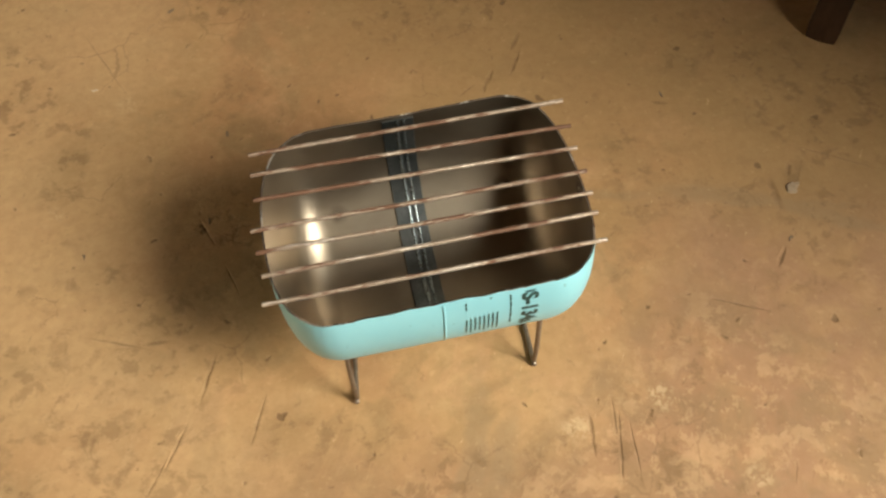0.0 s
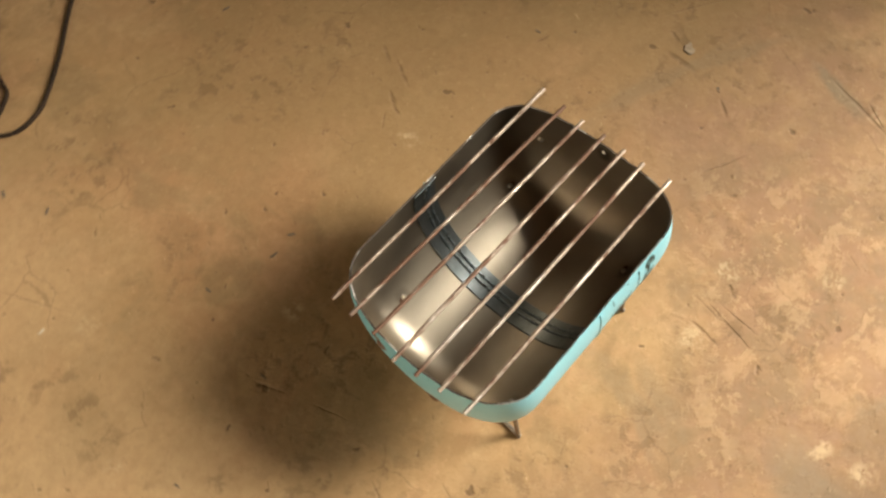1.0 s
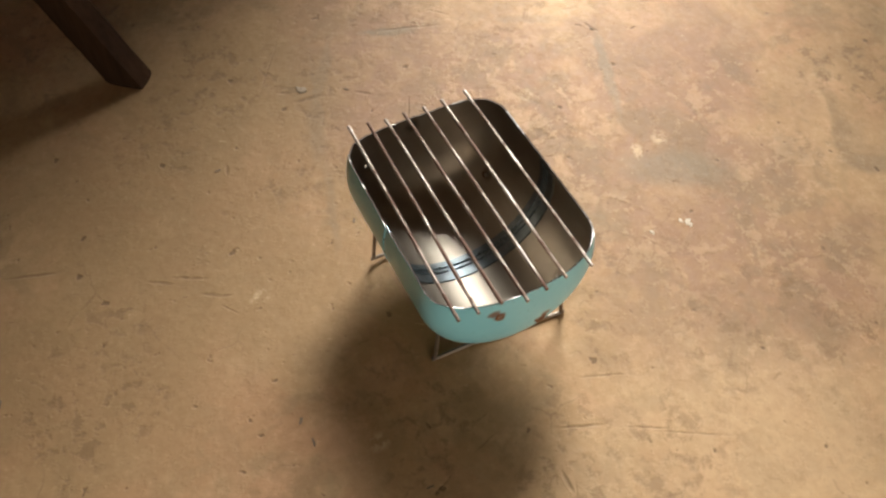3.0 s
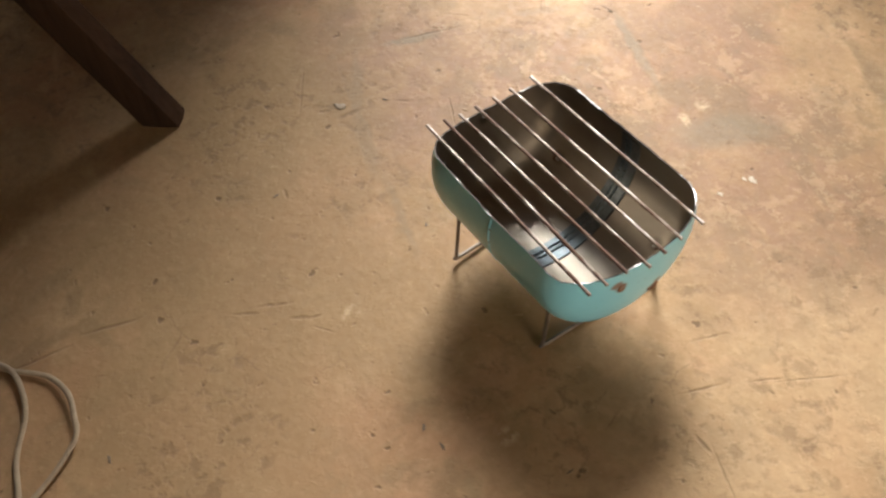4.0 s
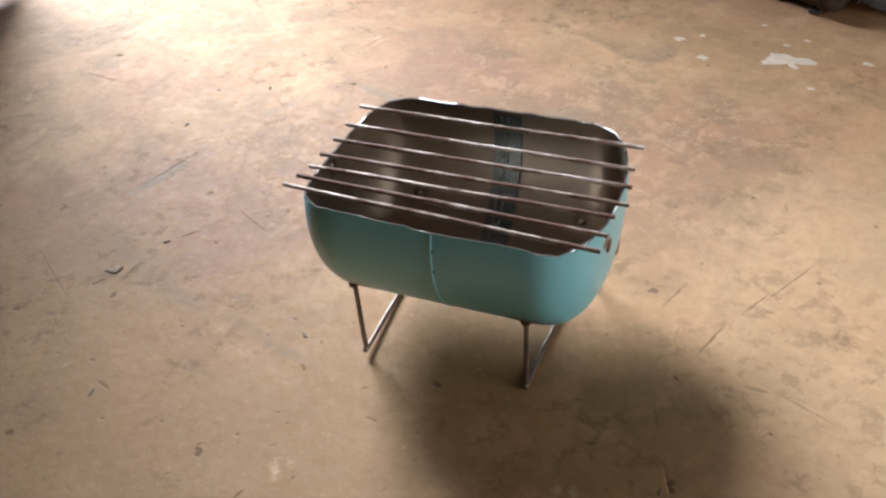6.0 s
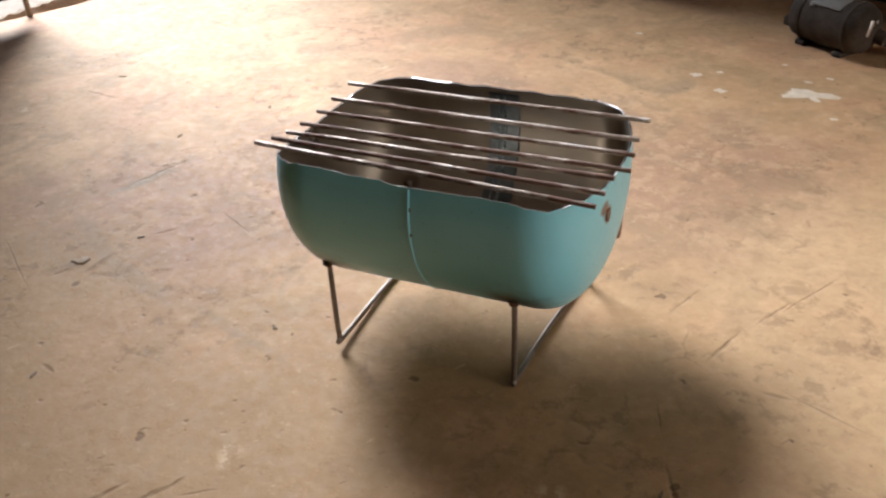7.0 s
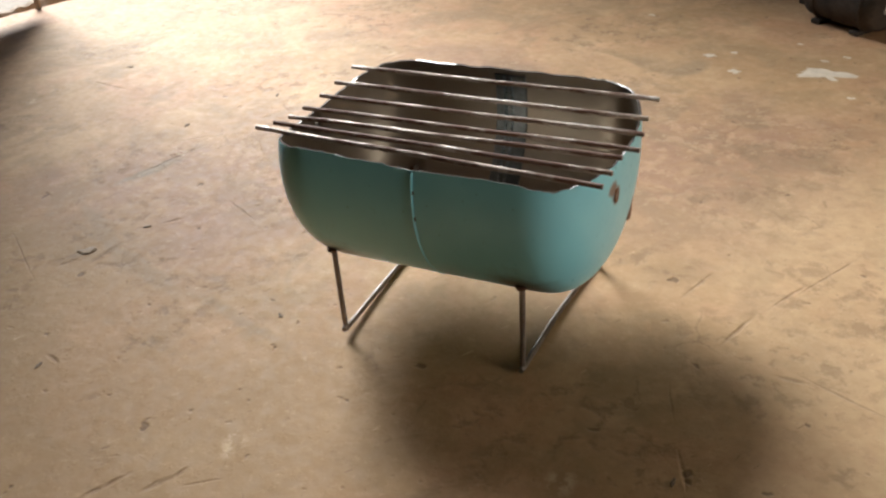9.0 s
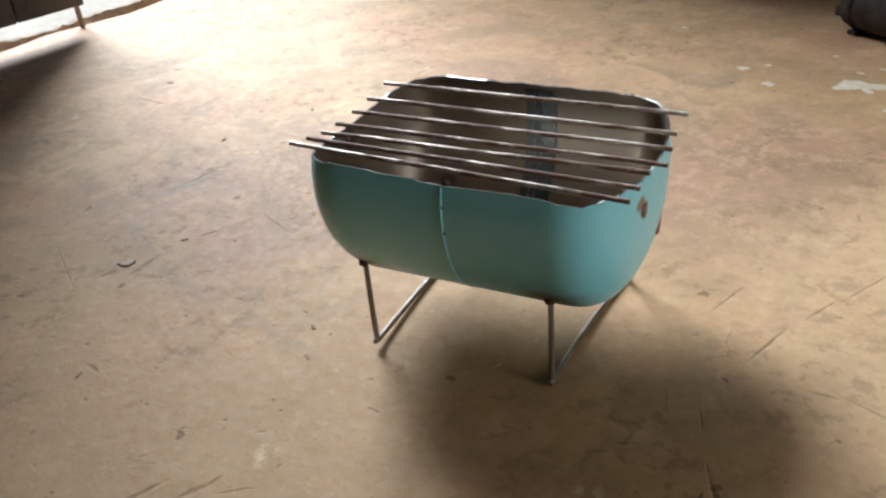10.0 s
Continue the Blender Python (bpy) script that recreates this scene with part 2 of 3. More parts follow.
    cuts = times(ellipses(SCRATCHES, slight, 0.003, 0.75), n.band(n.noise(60, 5, 0.7, 0.0, other(7)), 0.38, 0.54, 0.3, 1.0))
    col = n.mix(times(cuts, 0.5), col, (0.15, 0.092, 0.052))
    col = n.mix(n.band(fine, 0.35, 0.7, 0.0, 0.16), col, (0.25, 0.158, 0.087))
    # short hairline cracks
    crack = n.put("ShaderNodeTexVoronoi", Vector=moved.outputs["Vector"], Scale=11.0)
    crack.feature = "DISTANCE_TO_EDGE"
    hair = times(n.band(crack.outputs["Distance"], 0.004, 0.014, 1.0, 0.0), n.band(n.noise(7, 4, 0.6, 0.3, other(20)), 0.56, 0.62))
    col = n.mix(times(hair, 0.34), col, (0.17, 0.105, 0.06))
    col = n.mix(1.0, col, (1.04, 0.895, 0.685), "MULTIPLY")
    deep = n.math("ADD", times(n.band(pits, 0.68, 0.76), -0.8), times(n.math("MAXIMUM", cuts, lines), -1.0))
    deep = n.math("ADD", deep, n.math("ADD", times(fleck, cluster, -0.35), times(flaky, n.math("ADD", times(patch, 0.4), 0.12))))
    bump = n.math("ADD", n.math("ADD", times(mid, 0.8), times(n.noise(24, 5, 0.62), 0.55)), n.math("ADD", times(fine, 0.22), deep))
    return n.done(col, n.band(fine, 0.2, 0.8, 0.66, 0.88), 0.0, bump, 0.38, 0.005)


def plain(name, a, b, scale=12.0, rough=(0.5, 0.7), metal=0.0, relief=0.15, grain=(1, 1, 1), depth=0.001, spec=None):
    """Two shades mixed at two scales, with a fine relief."""
    n = Nodes(name)
    v = n.stretch(grain)
    big, small = n.noise(scale, 5, 0.6, 0.3, v), n.noise(scale * 9, 4, 0.65, 0.0, v)
    col = n.mix(n.band(big, 0.3, 0.7), a, b)
    col = n.mix(n.band(small, 0.45, 0.75, 0.0, 0.35), col, tuple(x * 0.55 for x in a))
    return n.done(col, n.band(small, 0.3, 0.7, *rough), metal, n.math("ADD", big, n.math("MULTIPLY", small, 0.4)), relief, depth, spec)


# The half cylinder: radius, height of its axis, and where the legs are welded on.
R, AXIS, HALF = 0.1200, 0.1750, 0.162
WELDS = [(0.106, 0.086, 0.093), (-0.087, 0.086, 0.093), (0.101, -0.087, 0.095), (-0.103, -0.087, 0.095)]


def teal_paint():
    n = Nodes("teal_enamel")
    cloud, speck = n.noise(9, 4), n.noise(130, 3, 0.6)
    col = n.mix(n.band(cloud, 0.3, 0.7), (0.235, 0.575, 0.665), (0.275, 0.63, 0.71))
    col = n.mix(n.band(speck, 0.68, 0.74, 0, 0.5), col, (0.10, 0.22, 0.21))
    burnt = n.near([(x * 1.02, y, z) for x, y, z in WELDS], 0.006, 0.044, 0.034, 48)
    col = n.mix(n.math("MULTIPLY", burnt, 0.92), col, (0.045, 0.027, 0.017))
    rust = n.near([(-0.155, 0.040, 0.171), (-0.154, 0.048, 0.180), (-0.150, -0.020, 0.120), (-0.152, -0.027, 0.127)], 0.005, 0.010, 0.012, 90)
    col = n.mix(n.math("MULTIPLY", rust, 0.9), col, (0.19, 0.085, 0.04))
    scuff = n.put("ShaderNodeMapping", Vector=n.co)
    scuff.vector_type = "TEXTURE"
    scuff.inputs["Location"].default_value, scuff.inputs["Scale"].default_value = (-0.072, -0.098, 0.112), (0.024, 0.02, 0.0065)
    far = n.t.nodes.new("ShaderNodeVectorMath")
    far.operation = "LENGTH"
    n.feed(far.inputs[0], scuff.outputs["Vector"])
    worn = n.band(n.math("ADD", far.outputs["Value"], n.noise(120, 3)), 1.1, 1.6, 0.75, 0.0)
    col = n.mix(worn, col, (0.72, 0.55, 0.45))
    return n.done(col, n.band(speck, 0.2, 0.8, 0.27, 0.38), 0.0, n.math("ADD", cloud, n.math("MULTIPLY", speck, 0.1)), 0.1, 0.002)


def bare_steel():
    n = Nodes("bare_steel_lining")
    cloud, brush = n.noise(7, 5, 0.6, 0.5), n.noise(30, 5, 0.7, 0.0, n.stretch((9, 1, 1)))
    col = n.mix(n.band(cloud, 0.3, 0.7), (0.36, 0.30, 0.232), (0.45, 0.382, 0.297))
    soot = n.near([(x * 0.97, y * 0.96, z + 0.004) for x, y, z in WELDS], 0.006, 0.014, 0.006)
    col = n.mix(n.math("MULTIPLY", soot, 0.5), col, (0.10, 0.085, 0.08))
    holes = n.near([(HALF, 0.001, 0.178), (HALF, 0.080, 0.145)], 0.004, 0.016, 0.012)
    col = n.mix(n.math("MULTIPLY", holes, 0.7), col, (0.07, 0.06, 0.055))
    return n.done(col, n.band(cloud, 0.2, 0.8, 0.36, 0.48), 1.0, brush, 0.06, 0.0006)


def cut_edge():
    """The torch-cut rim: dark scale with bright bare runs."""
    n = Nodes("torch_cut_edge")
    run, grain = n.noise(24, 4, 0.6, 0.4), n.noise(210, 4, 0.7)
    bright = n.band(n.math("ADD", run, n.math("MULTIPLY", grain, 0.22)), 0.63, 0.72)
    col = n.mix(bright, (0.085, 0.062, 0.046), (0.66, 0.61, 0.55))
    return n.done(col, n.band(bright, 0, 1, 0.75, 0.42), n.band(bright, 0, 1, 0.3, 0.85), n.math("ADD", grain, run), 0.7, 0.0012)


def rusty_bar():
    n = Nodes("rusted_steel_bar")
    each = n.t.nodes.new("ShaderNodeObjectInfo").outputs["Random"]
    shift = n.t.nodes.new("ShaderNodeCombineXYZ")
    n.feed(shift.inputs[0], n.math("MULTIPLY", each, 9.0))
    moved = n.t.nodes.new("ShaderNodeVectorMath")
    moved.operation = "ADD"
    n.feed(moved.inputs[0], n.stretch((0.3, 1, 1))), n.feed(moved.inputs[1], shift.outputs[0])
    patch, grain = n.noise(60, 5, 0.7, 0.2, moved.outputs[0]), n.noise(480, 3, 0.6)
    level = n.math("ADD", patch, n.math("MULTIPLY", n.math("SUBTRACT", each, 0.5), 0.07))
    bare = n.band(level, 0.43, 0.53)
    col = n.mix(bare, (0.18, 0.09, 0.053), (0.44, 0.34, 0.26))
    col = n.mix(n.band(level, 0.57, 0.61, 0, 0.85), col, (0.72, 0.62, 0.53))
    col = n.mix(n.band(grain, 0.55, 0.75, 0, 0.5), col, (0.14, 0.065, 0.04))
    return n.done(col, n.band(level, 0.44, 0.56, 0.70, 0.48), n.band(level, 0.44, 0.6, 0.2, 0.62), n.math("ADD", grain, patch), 0.7, 0.0008)


FLOOR, TEAL, STEEL, BAR = concrete(), teal_paint(), bare_steel(), rusty_bar()
CUT = cut_edge()
LEG = plain("dull_steel_rod", (0.20, 0.15, 0.11), (0.30, 0.25, 0.20), 30, (0.35, 0.55), 0.75, 0.3)
WELD = plain("blued_weld_steel", (0.18, 0.225, 0.245), (0.34, 0.385, 0.40), 40, (0.22, 0.40), 0.9, 0.3)
BAND = plain("blued_backing_strip", (0.15, 0.17, 0.172), (0.26, 0.277, 0.28), 25, (0.30, 0.42), 0.95, 0.15)
RUST = plain("brown_burnt_rust", (0.17, 0.075, 0.036), (0.27, 0.135, 0.07), 120, (0.7, 0.9), 0.0, 0.5)
SCORCH = plain("scorched_rust", (0.08, 0.035, 0.018), (0.16, 0.075, 0.035), 90, (0.7, 0.9), 0.1, 0.6)
NUB = plain("bright_weld_nub", (0.72, 0.68, 0.62), (0.45, 0.41, 0.37), 120, (0.25, 0.4), 0.9, 0.5)
INK = plain("dark_green_print", (0.012, 0.05, 0.05), (0.02, 0.07, 0.065), 50, (0.4, 0.5))
WOOD = plain("dark_stained_wood", (0.026, 0.013, 0.007), (0.055, 0.027, 0.013), 14, (0.75, 0.9), 0.0, 0.4, (1, 1, 0.12), spec=0.12)
RUBBER = plain("black_rubber_cable", (0.026, 0.015, 0.009), (0.05, 0.03, 0.018), 40, (0.7, 0.85), spec=0.2)
CORD = plain("beige_flat_cord", (0.37, 0.26, 0.155), (0.46, 0.33, 0.2), 40, (0.6, 0.8), 0.0, 0.3)
GREYCORD = plain("grey_rubber_cable", (0.05, 0.042, 0.035), (0.09, 0.076, 0.063), 40, (0.55, 0.7))
BLACK = plain("black_plastic", (0.016, 0.015, 0.015), (0.035, 0.032, 0.03), 30, (0.35, 0.5), 0.0, 0.2)
DUSTY = plain("dusty_black_casting", (0.026, 0.018, 0.012), (0.065, 0.046, 0.031), 22, (0.75, 0.9), 0.0, 0.4, spec=0.2)
PLATE = plain("grey_rating_plate", (0.10, 0.085, 0.07), (0.15, 0.13, 0.105), 50, (0.6, 0.75), 0.0, 0.2)
ORANGE = plain("orange_plastic", (0.42, 0.165, 0.018), (0.50, 0.21, 0.026), 20, (0.4, 0.55), 0.0, 0.2)
BRASS = plain("worn_bright_metal", (0.50, 0.33, 0.16), (0.34, 0.21, 0.09), 80, (0.5, 0.65), 0.3, 0.3)
PLASTER = plain("dingy_plaster", (0.10, 0.070, 0.043), (0.14, 0.098, 0.062), 3, (0.8, 0.95), 0.0, 0.3, depth=0.004)
DARKPAINT = plain("dark_brown_door_paint", (0.035, 0.028, 0.022), (0.06, 0.048, 0.038), 8, (0.5, 0.7), 0.0, 0.3)
EARTH = plain("pale_dry_earth", (0.24, 0.19, 0.14), (0.33, 0.27, 0.20), 5, (0.9, 1.0), 0.0, 0.8, depth=0.01)
CHIP = plain("dark_grit", (0.17, 0.115, 0.072), (0.26, 0.18, 0.115), 80, (0.95, 1.0), 0.0, 0.4)
PAINTSPOT = plain("dried_white_paint", (0.60, 0.48, 0.345), (0.72, 0.59, 0.43), 60, (0.8, 0.95), 0.0, 0.4, spec=0.15)


# ---- mesh helpers ----
def part(name, bm, material, parent=None, label="", smooth=True, sharp=0.7):
    """Links bm as one mesh object, under its thing or part where one is given."""
    bmesh.ops.recalc_face_normals(bm, faces=bm.faces)
    for f in bm.faces:
        f.smooth = smooth
    for e in bm.edges:
        e.smooth = len(e.link_faces) == 2 and e.calc_face_angle(0) < sharp
    data = bpy.data.meshes.new(name)
    bm.to_mesh(data)
    bm.free()
    for m in material if isinstance(material, (list, tuple)) else [material]:
        data.materials.append(m)
    ob = new(name, data)
    if parent:
        ob.parent = parent
    return tagged(ob, label)


def thing(name, place, label, category, group=""):
    """An empty at a thing's base, which holds its parts."""
    ob = new(name)
    ob.matrix_world = place if isinstance(place, Matrix) else Matrix.Translation(place)
    ob.empty_display_size = 0.05
    return tagged(ob, label, category, group)


def tube(points, radius, segs=10, flat=1.0, bm=None, ends=True):
    """A round (or, with flat below 1, flattened) bar along a line of points."""
    bm = bm or bmesh.new()
    pts = [Vector(p) for p in points]
    rings = []
    side = None
    for i, p in enumerate(pts):
        way = (pts[min(i + 1, len(pts) - 1)] - pts[max(i - 1, 0)]).normalized()
        if side is None:
            side = way.cross(Vector((0, 0, 1)) if abs(way.z) < 0.95 else Vector((1, 0, 0))).normalized()
        side = (side - way * side.dot(way)).normalized()
        up = side.cross(way)
        r = radius(i / (len(pts) - 1)) if callable(radius) else radius
        rings.append([bm.verts.new(p + r * (math.cos(a) * side + flat * math.sin(a) * up)) for a in (2 * math.pi * k / segs for k in range(segs))])
    for a, b in zip(rings, rings[1:]):
        for k in range(segs):
            bm.faces.new((a[k], a[(k + 1) % segs], b[(k + 1) % segs], b[k]))
    if ends:
        bm.faces.new(rings[0]), bm.faces.new(reversed(rings[-1]))
    return bm


def spline(points, steps=8):
    """A smooth line through the points."""
    p = [Vector(v) for v in points]
    p = [2 * p[0] - p[1], *p, 2 * p[-1] - p[-2]]
    out = []
    for a, b, c_, d in zip(p, p[1:], p[2:], p[3:]):
        for i in range(steps):
            t = i / steps
            out.append(0.5 * (2 * b + (c_ - a) * t + (2 * a - 5 * b + 4 * c_ - d) * t * t + (3 * b - a - 3 * c_ + d) * t ** 3))
    return out + [p[-2]]


def box(size, place=(0, 0, 0), edge=0.003, turn=None, bm=None):
    """A box with softened edges, centred on place."""
    b = bmesh.new()
    bmesh.ops.create_cube(b, size=1)
    bmesh.ops.scale(b, vec=size, verts=b.verts)
    if edge:
        bmesh.ops.bevel(b, geom=b.edges[:], offset=edge, segments=2, affect="EDGES", profile=0.5)
    b.transform(Matrix.Translation(place) @ (turn or Matrix()))
    if bm is None:
        return b
    data = bpy.data.meshes.new("joined")
    b.to_mesh(data)
    bm.from_mesh(data)
    bpy.data.meshes.remove(data)
    b.free()
    return bm


def lathe(profile, segs=32, bm=None):
    """Turns (radius, height) pairs round the z axis."""
    bm = bm or bmesh.new()
    rings = [[bm.verts.new((r * math.cos(a), r * math.sin(a), z)) for a in (2 * math.pi * k / segs for k in range(segs))] for r, z in profile]
    for a, b in zip(rings, rings[1:]):
        for k in range(segs):
            bm.faces.new((a[k], a[(k + 1) % segs], b[(k + 1) % segs], b[k]))
    bm.faces.new(rings[0]), bm.faces.new(reversed(rings[-1]))
    return bm


def blob(radius, thick, wobble, segs=24, seed=0.0, stretch=(1, 1)):
    """A flat, uneven patch with a rounded edge, lying on z = 0."""
    bm = bmesh.new()
    rim = []
    for k in range(segs):
        a = 2 * math.pi * k / segs
        r = radius * (1 + wobble * noise.noise((math.cos(a) * 1.7 + seed, math.sin(a) * 1.7, seed)) + 0.5 * wobble * noise.noise((math.cos(a) * 5 + seed, math.sin(a) * 5, 3)))
        rim.append((r * math.cos(a) * stretch[0], r * math.sin(a) * stretch[1]))
    low = [bm.verts.new((x, y, 0)) for x, y in rim]
    high = [bm.verts.new((x * 0.9, y * 0.9, thick)) for x, y in rim]
    for k in range(segs):
        bm.faces.new((low[k], low[(k + 1) % segs], high[(k + 1) % segs], high[k]))
    bm.faces.new(high)
    bm.faces.new(reversed(low))
    return bm


# ---- the large structure ----
def slab():
    """The concrete floor, whose edge along the doorway is broken."""
    bm = bmesh.new()
    steps = 120
    edge, back = [], []
    for i in range(steps + 1):
        s = -3.1 + 4.85 * i / steps
        k = -0.07 + 0.03 * noise.noise((s * 5, 0.3, 0)) + 0.014 * noise.noise((s * 23, 4.0, 0))
        edge.append(room(s, k)), back.append(room(s, 3.9))
    top = [bm.verts.new(p) for p in edge]
    far = [bm.verts.new(p) for p in back]
    low = [bm.verts.new(p - Vector((0, 0, 0.025)) - INWARD * 0.006) for p in edge]
    for i in range(steps):
        bm.faces.new((top[i], top[i + 1], far[i + 1], far[i]))
        bm.faces.new((low[i], low[i + 1], top[i + 1], top[i]))
    return bm


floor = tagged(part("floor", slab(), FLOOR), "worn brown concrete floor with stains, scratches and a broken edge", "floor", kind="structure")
bm = bmesh.new()
bmesh.ops.create_grid(bm, x_segments=8, y_segments=8, size=400)
bmesh.ops.translate(bm, vec=(0, 0, -0.022), verts=bm.verts)
tagged(part("ground", bm, EARTH), "pale dry earth outside the doorway", "ground", kind="structure")

RUBBLE = plain("crumbled_concrete", (0.30, 0.205, 0.13), (0.42, 0.31, 0.205), 30, (0.85, 1.0), 0.0, 0.8, depth=0.004)


def ridge():
    """The crumbled lip along the doorway, an uneven low ridge of broken concrete."""
    bm = bmesh.new()
    rows = []
    for i in range(261):
        s = -1.1 + 1.82 * i / 260
        mid = -0.115 + 0.022 * noise.noise((s * 6, 8.1, 0)) + 0.008 * noise.noise((s * 31, 1.7, 0))
        high = 0.002 + 0.009 * max(0.0, noise.noise((s * 9, 2.2, 0)) + 0.25) + 0.005 * noise.noise((s * 40, 5.5, 0))
        row = []
        for q, h in ((-0.030, -0.025), (-0.020, 0.2 * high - 0.012), (-0.006, high), (0.007, 0.8 * high), (0.016, -0.3 * high - 0.008), (0.024, -0.025)):
            row.append(bm.verts.new(room(s + 0.004 * noise.noise((s * 70, q * 90, 0)), mid + q * (1 + 0.6 * noise.noise((s * 22, q * 40, 3))), h + 0.003 * noise.noise((s * 60, q * 200, 6)))))
        rows.append(row)
    for a, b in zip(rows, rows[1:]):
        for k in range(5):
            bm.faces.new((a[k], a[k + 1], b[k + 1], b[k]))
    return bm


tagged(part("rubble_edge", ridge(), RUBBLE, smooth=False), "crumbled pale concrete lip along the doorway", "rubble", kind="structure")

HIGH = 2.8
TURNED = Matrix.Rotation(math.atan2(ALONG.y, ALONG.x), 4, "Z")


def wall(name, s0, s1, k0, k1, z0=0.0, z1=HIGH, label="dingy brown plastered wall", mat=PLASTER):
    mid = room((s0 + s1) / 2, (k0 + k1) / 2, (z0 + z1) / 2)
    b = box((abs(s1 - s0), abs(k1 - k0), z1 - z0), mid, 0.004, TURNED)
    return tagged(part(name, b, mat), label, "wall", kind="structure")


wall("wall_east_a", GAP, 1.6, -0.15, 0.0, -0.03)
wall("wall_east_b", -3.1, -0.92, -0.15, 0.0, -0.03)
wall("wall_lintel", -0.92, GAP, -0.15, 0.0, 2.45)
# An unseen stub, added to keep the doorway's light off the motor corner.
wall("wall_pier_unseen", GAP, GAP + 0.1, 0.0, 0.5)
wall("wall_south", 1.6, 1.75, -0.15, 4.0)
wall("wall_north", -3.1, -2.95, 0.0, 4.0)
wall("wall_west_a", 0.80, 1.6, 3.75, 3.9)
wall("wall_west_b", -2.95, -0.20, 3.75, 3.9)
wall("wall_west_sill", -0.20, 0.80, 3.75, 3.9, 0.0, 0.28)
wall("wall_west_head", -0.20, 0.80, 3.75, 3.9, 1.22, HIGH)
b = box((5.0, 4.3, 0.12), room(-0.7, 1.9, HIGH + 0.06), 0, TURNED)
tagged(part("ceiling", b, PLASTER), "dark brown plain ceiling", "ceiling", kind="structure")

# The closed door leaf, hung a hand's width above the sill.
leaf = thing("door_1", room(-0.45, -0.04), "dark brown plank door leaf above a bright gap", "door")
leaf["kind"] = "structure"
leaf.matrix_world = Matrix.Translation(room(-0.46, -0.04)) @ TURNED
for i in range(6):
    part("plank", box((0.148, 0.03, 2.38), ((i - 2.5) * 0.15, 0, 0.055 + 1.19), 0.003), DARKPAINT, leaf)
for z in (0.25, 1.2, 2.15):
    part("ledge", box((0.88, 0.025, 0.11), (0, 0.0285, z), 0.003), DARKPAINT, leaf)
part("drop_bolt", tube([(0.443, 0.024, 0.30), (0.446, 0.024, 0.0)], 0.0065, 8), LEG, leaf, "dull steel drop bolt")


# ---- the barbecue made from half a gas cylinder ----
def settle(x, y, z):
    """The cylinder's slight dents: its -y side is a little flatter, its -x end a little shorter."""
    return Vector((x if x > -0.095 else -0.095 - (-0.095 - x) * 0.95, y if y > 0 else y * 0.978, z))


def profile_radius(x):
    a = abs(x)
    flat = 0.095
    if a <= flat:
        return R
    q = min(1.0, (a - flat) / (HALF - flat))
    return R * max(0.0, 1 - q ** 2.5) ** (1 / 2.5)


def rim_height(x, y):
    """Height of the torch-cut rim: dipped at the ends, ragged all round."""
    end = min(1.0, max(0.0, (abs(x) - 0.10) / 0.05))
    dip = ((0.014 if x > 0 else 0.007) * max(0.0, 1 - (y / 0.1) ** 2) + 0.003) * end
    rag = 0.0010 * noise.noise((x * 26, y * 26, 1.3)) + 0.0014 * noise.noise((x * 90, y * 90, 7.7)) + 0.0009 * noise.noise((x * 210, y * 210, 2.1))
    step = 0.004 * math.exp(-((x + 0.125) / 0.02) ** 2 - ((y - 0.10) / 0.03) ** 2)
    step -= 0.0035 * math.exp(-((x - 0.10) / 0.06) ** 2 - ((y - 0.11) / 0.05) ** 2)
    return 0.2100 - dip + rag - step


def shell():
    bm = bmesh.new()
    xs = [HALF * math.sin(math.pi / 2 * max(-1.0, min(1.0, i / 44))) ** 1 for i in range(-44, 45)]
    segs = 160
    rings = []
    for x in xs[1:-1]:
        r = profile_radius(x)
        rings.append([bm.verts.new((x, r * math.sin(a), AXIS - r * math.cos(a))) for a in (2 * math.pi * k / segs for k in range(segs))])
    for a, b in zip(rings, rings[1:]):
        for k in range(segs):
            bm.faces.new((a[k], b[k], b[(k + 1) % segs], a[(k + 1) % segs]))
    for ring, x in ((rings[0], -HALF), (rings[-1], HALF)):
        tip = bm.verts.new((x, 0, AXIS))
        for k in range(segs):
            bm.faces.new((ring[k], ring[(k + 1) % segs], tip))

    def weight(z):
        return min(1.0, max(0.0, (z - 0.14) / 0.05))

    for v in bm.verts:
        v.co.z -= weight(v.co.z) * (rim_height(v.co.x, v.co.y) - 0.2100)
    bmesh.ops.bisect_plane(bm, geom=bm.verts[:] + bm.edges[:] + bm.faces[:], plane_co=(0, 0, 0.2100), plane_no=(0, 0, 1), clear_outer=True)
    for v in bm.verts:
        v.co.z += weight(v.co.z) * (rim_height(v.co.x, v.co.y) - 0.2100)
        v.co = settle(*v.co)
    bmesh.ops.recalc_face_normals(bm, faces=bm.faces)
    bmesh.ops.solidify(bm, geom=bm.faces[:], thickness=0.0019)
    bmesh.ops.recalc_face_normals(bm, faces=bm.faces)
    for f in bm.faces:
        m = f.calc_center_median()
        out = (m - Vector((max(-0.09, min(0.09, m.x)), 0, AXIS))).normalized().dot(f.normal)
        f.material_index = 0 if out > 0.45 else 1 if out < -0.45 else 2
    return bm


def arc(x, r, a0, a1, steps=60):
    """Points round the cylinder's axis; 0 is straight down, positive towards +y."""
    return [settle(x, r * math.sin(a), AXIS - r * math.cos(a)) for a in (a0 + (a1 - a0) * i / steps for i in range(steps + 1))]


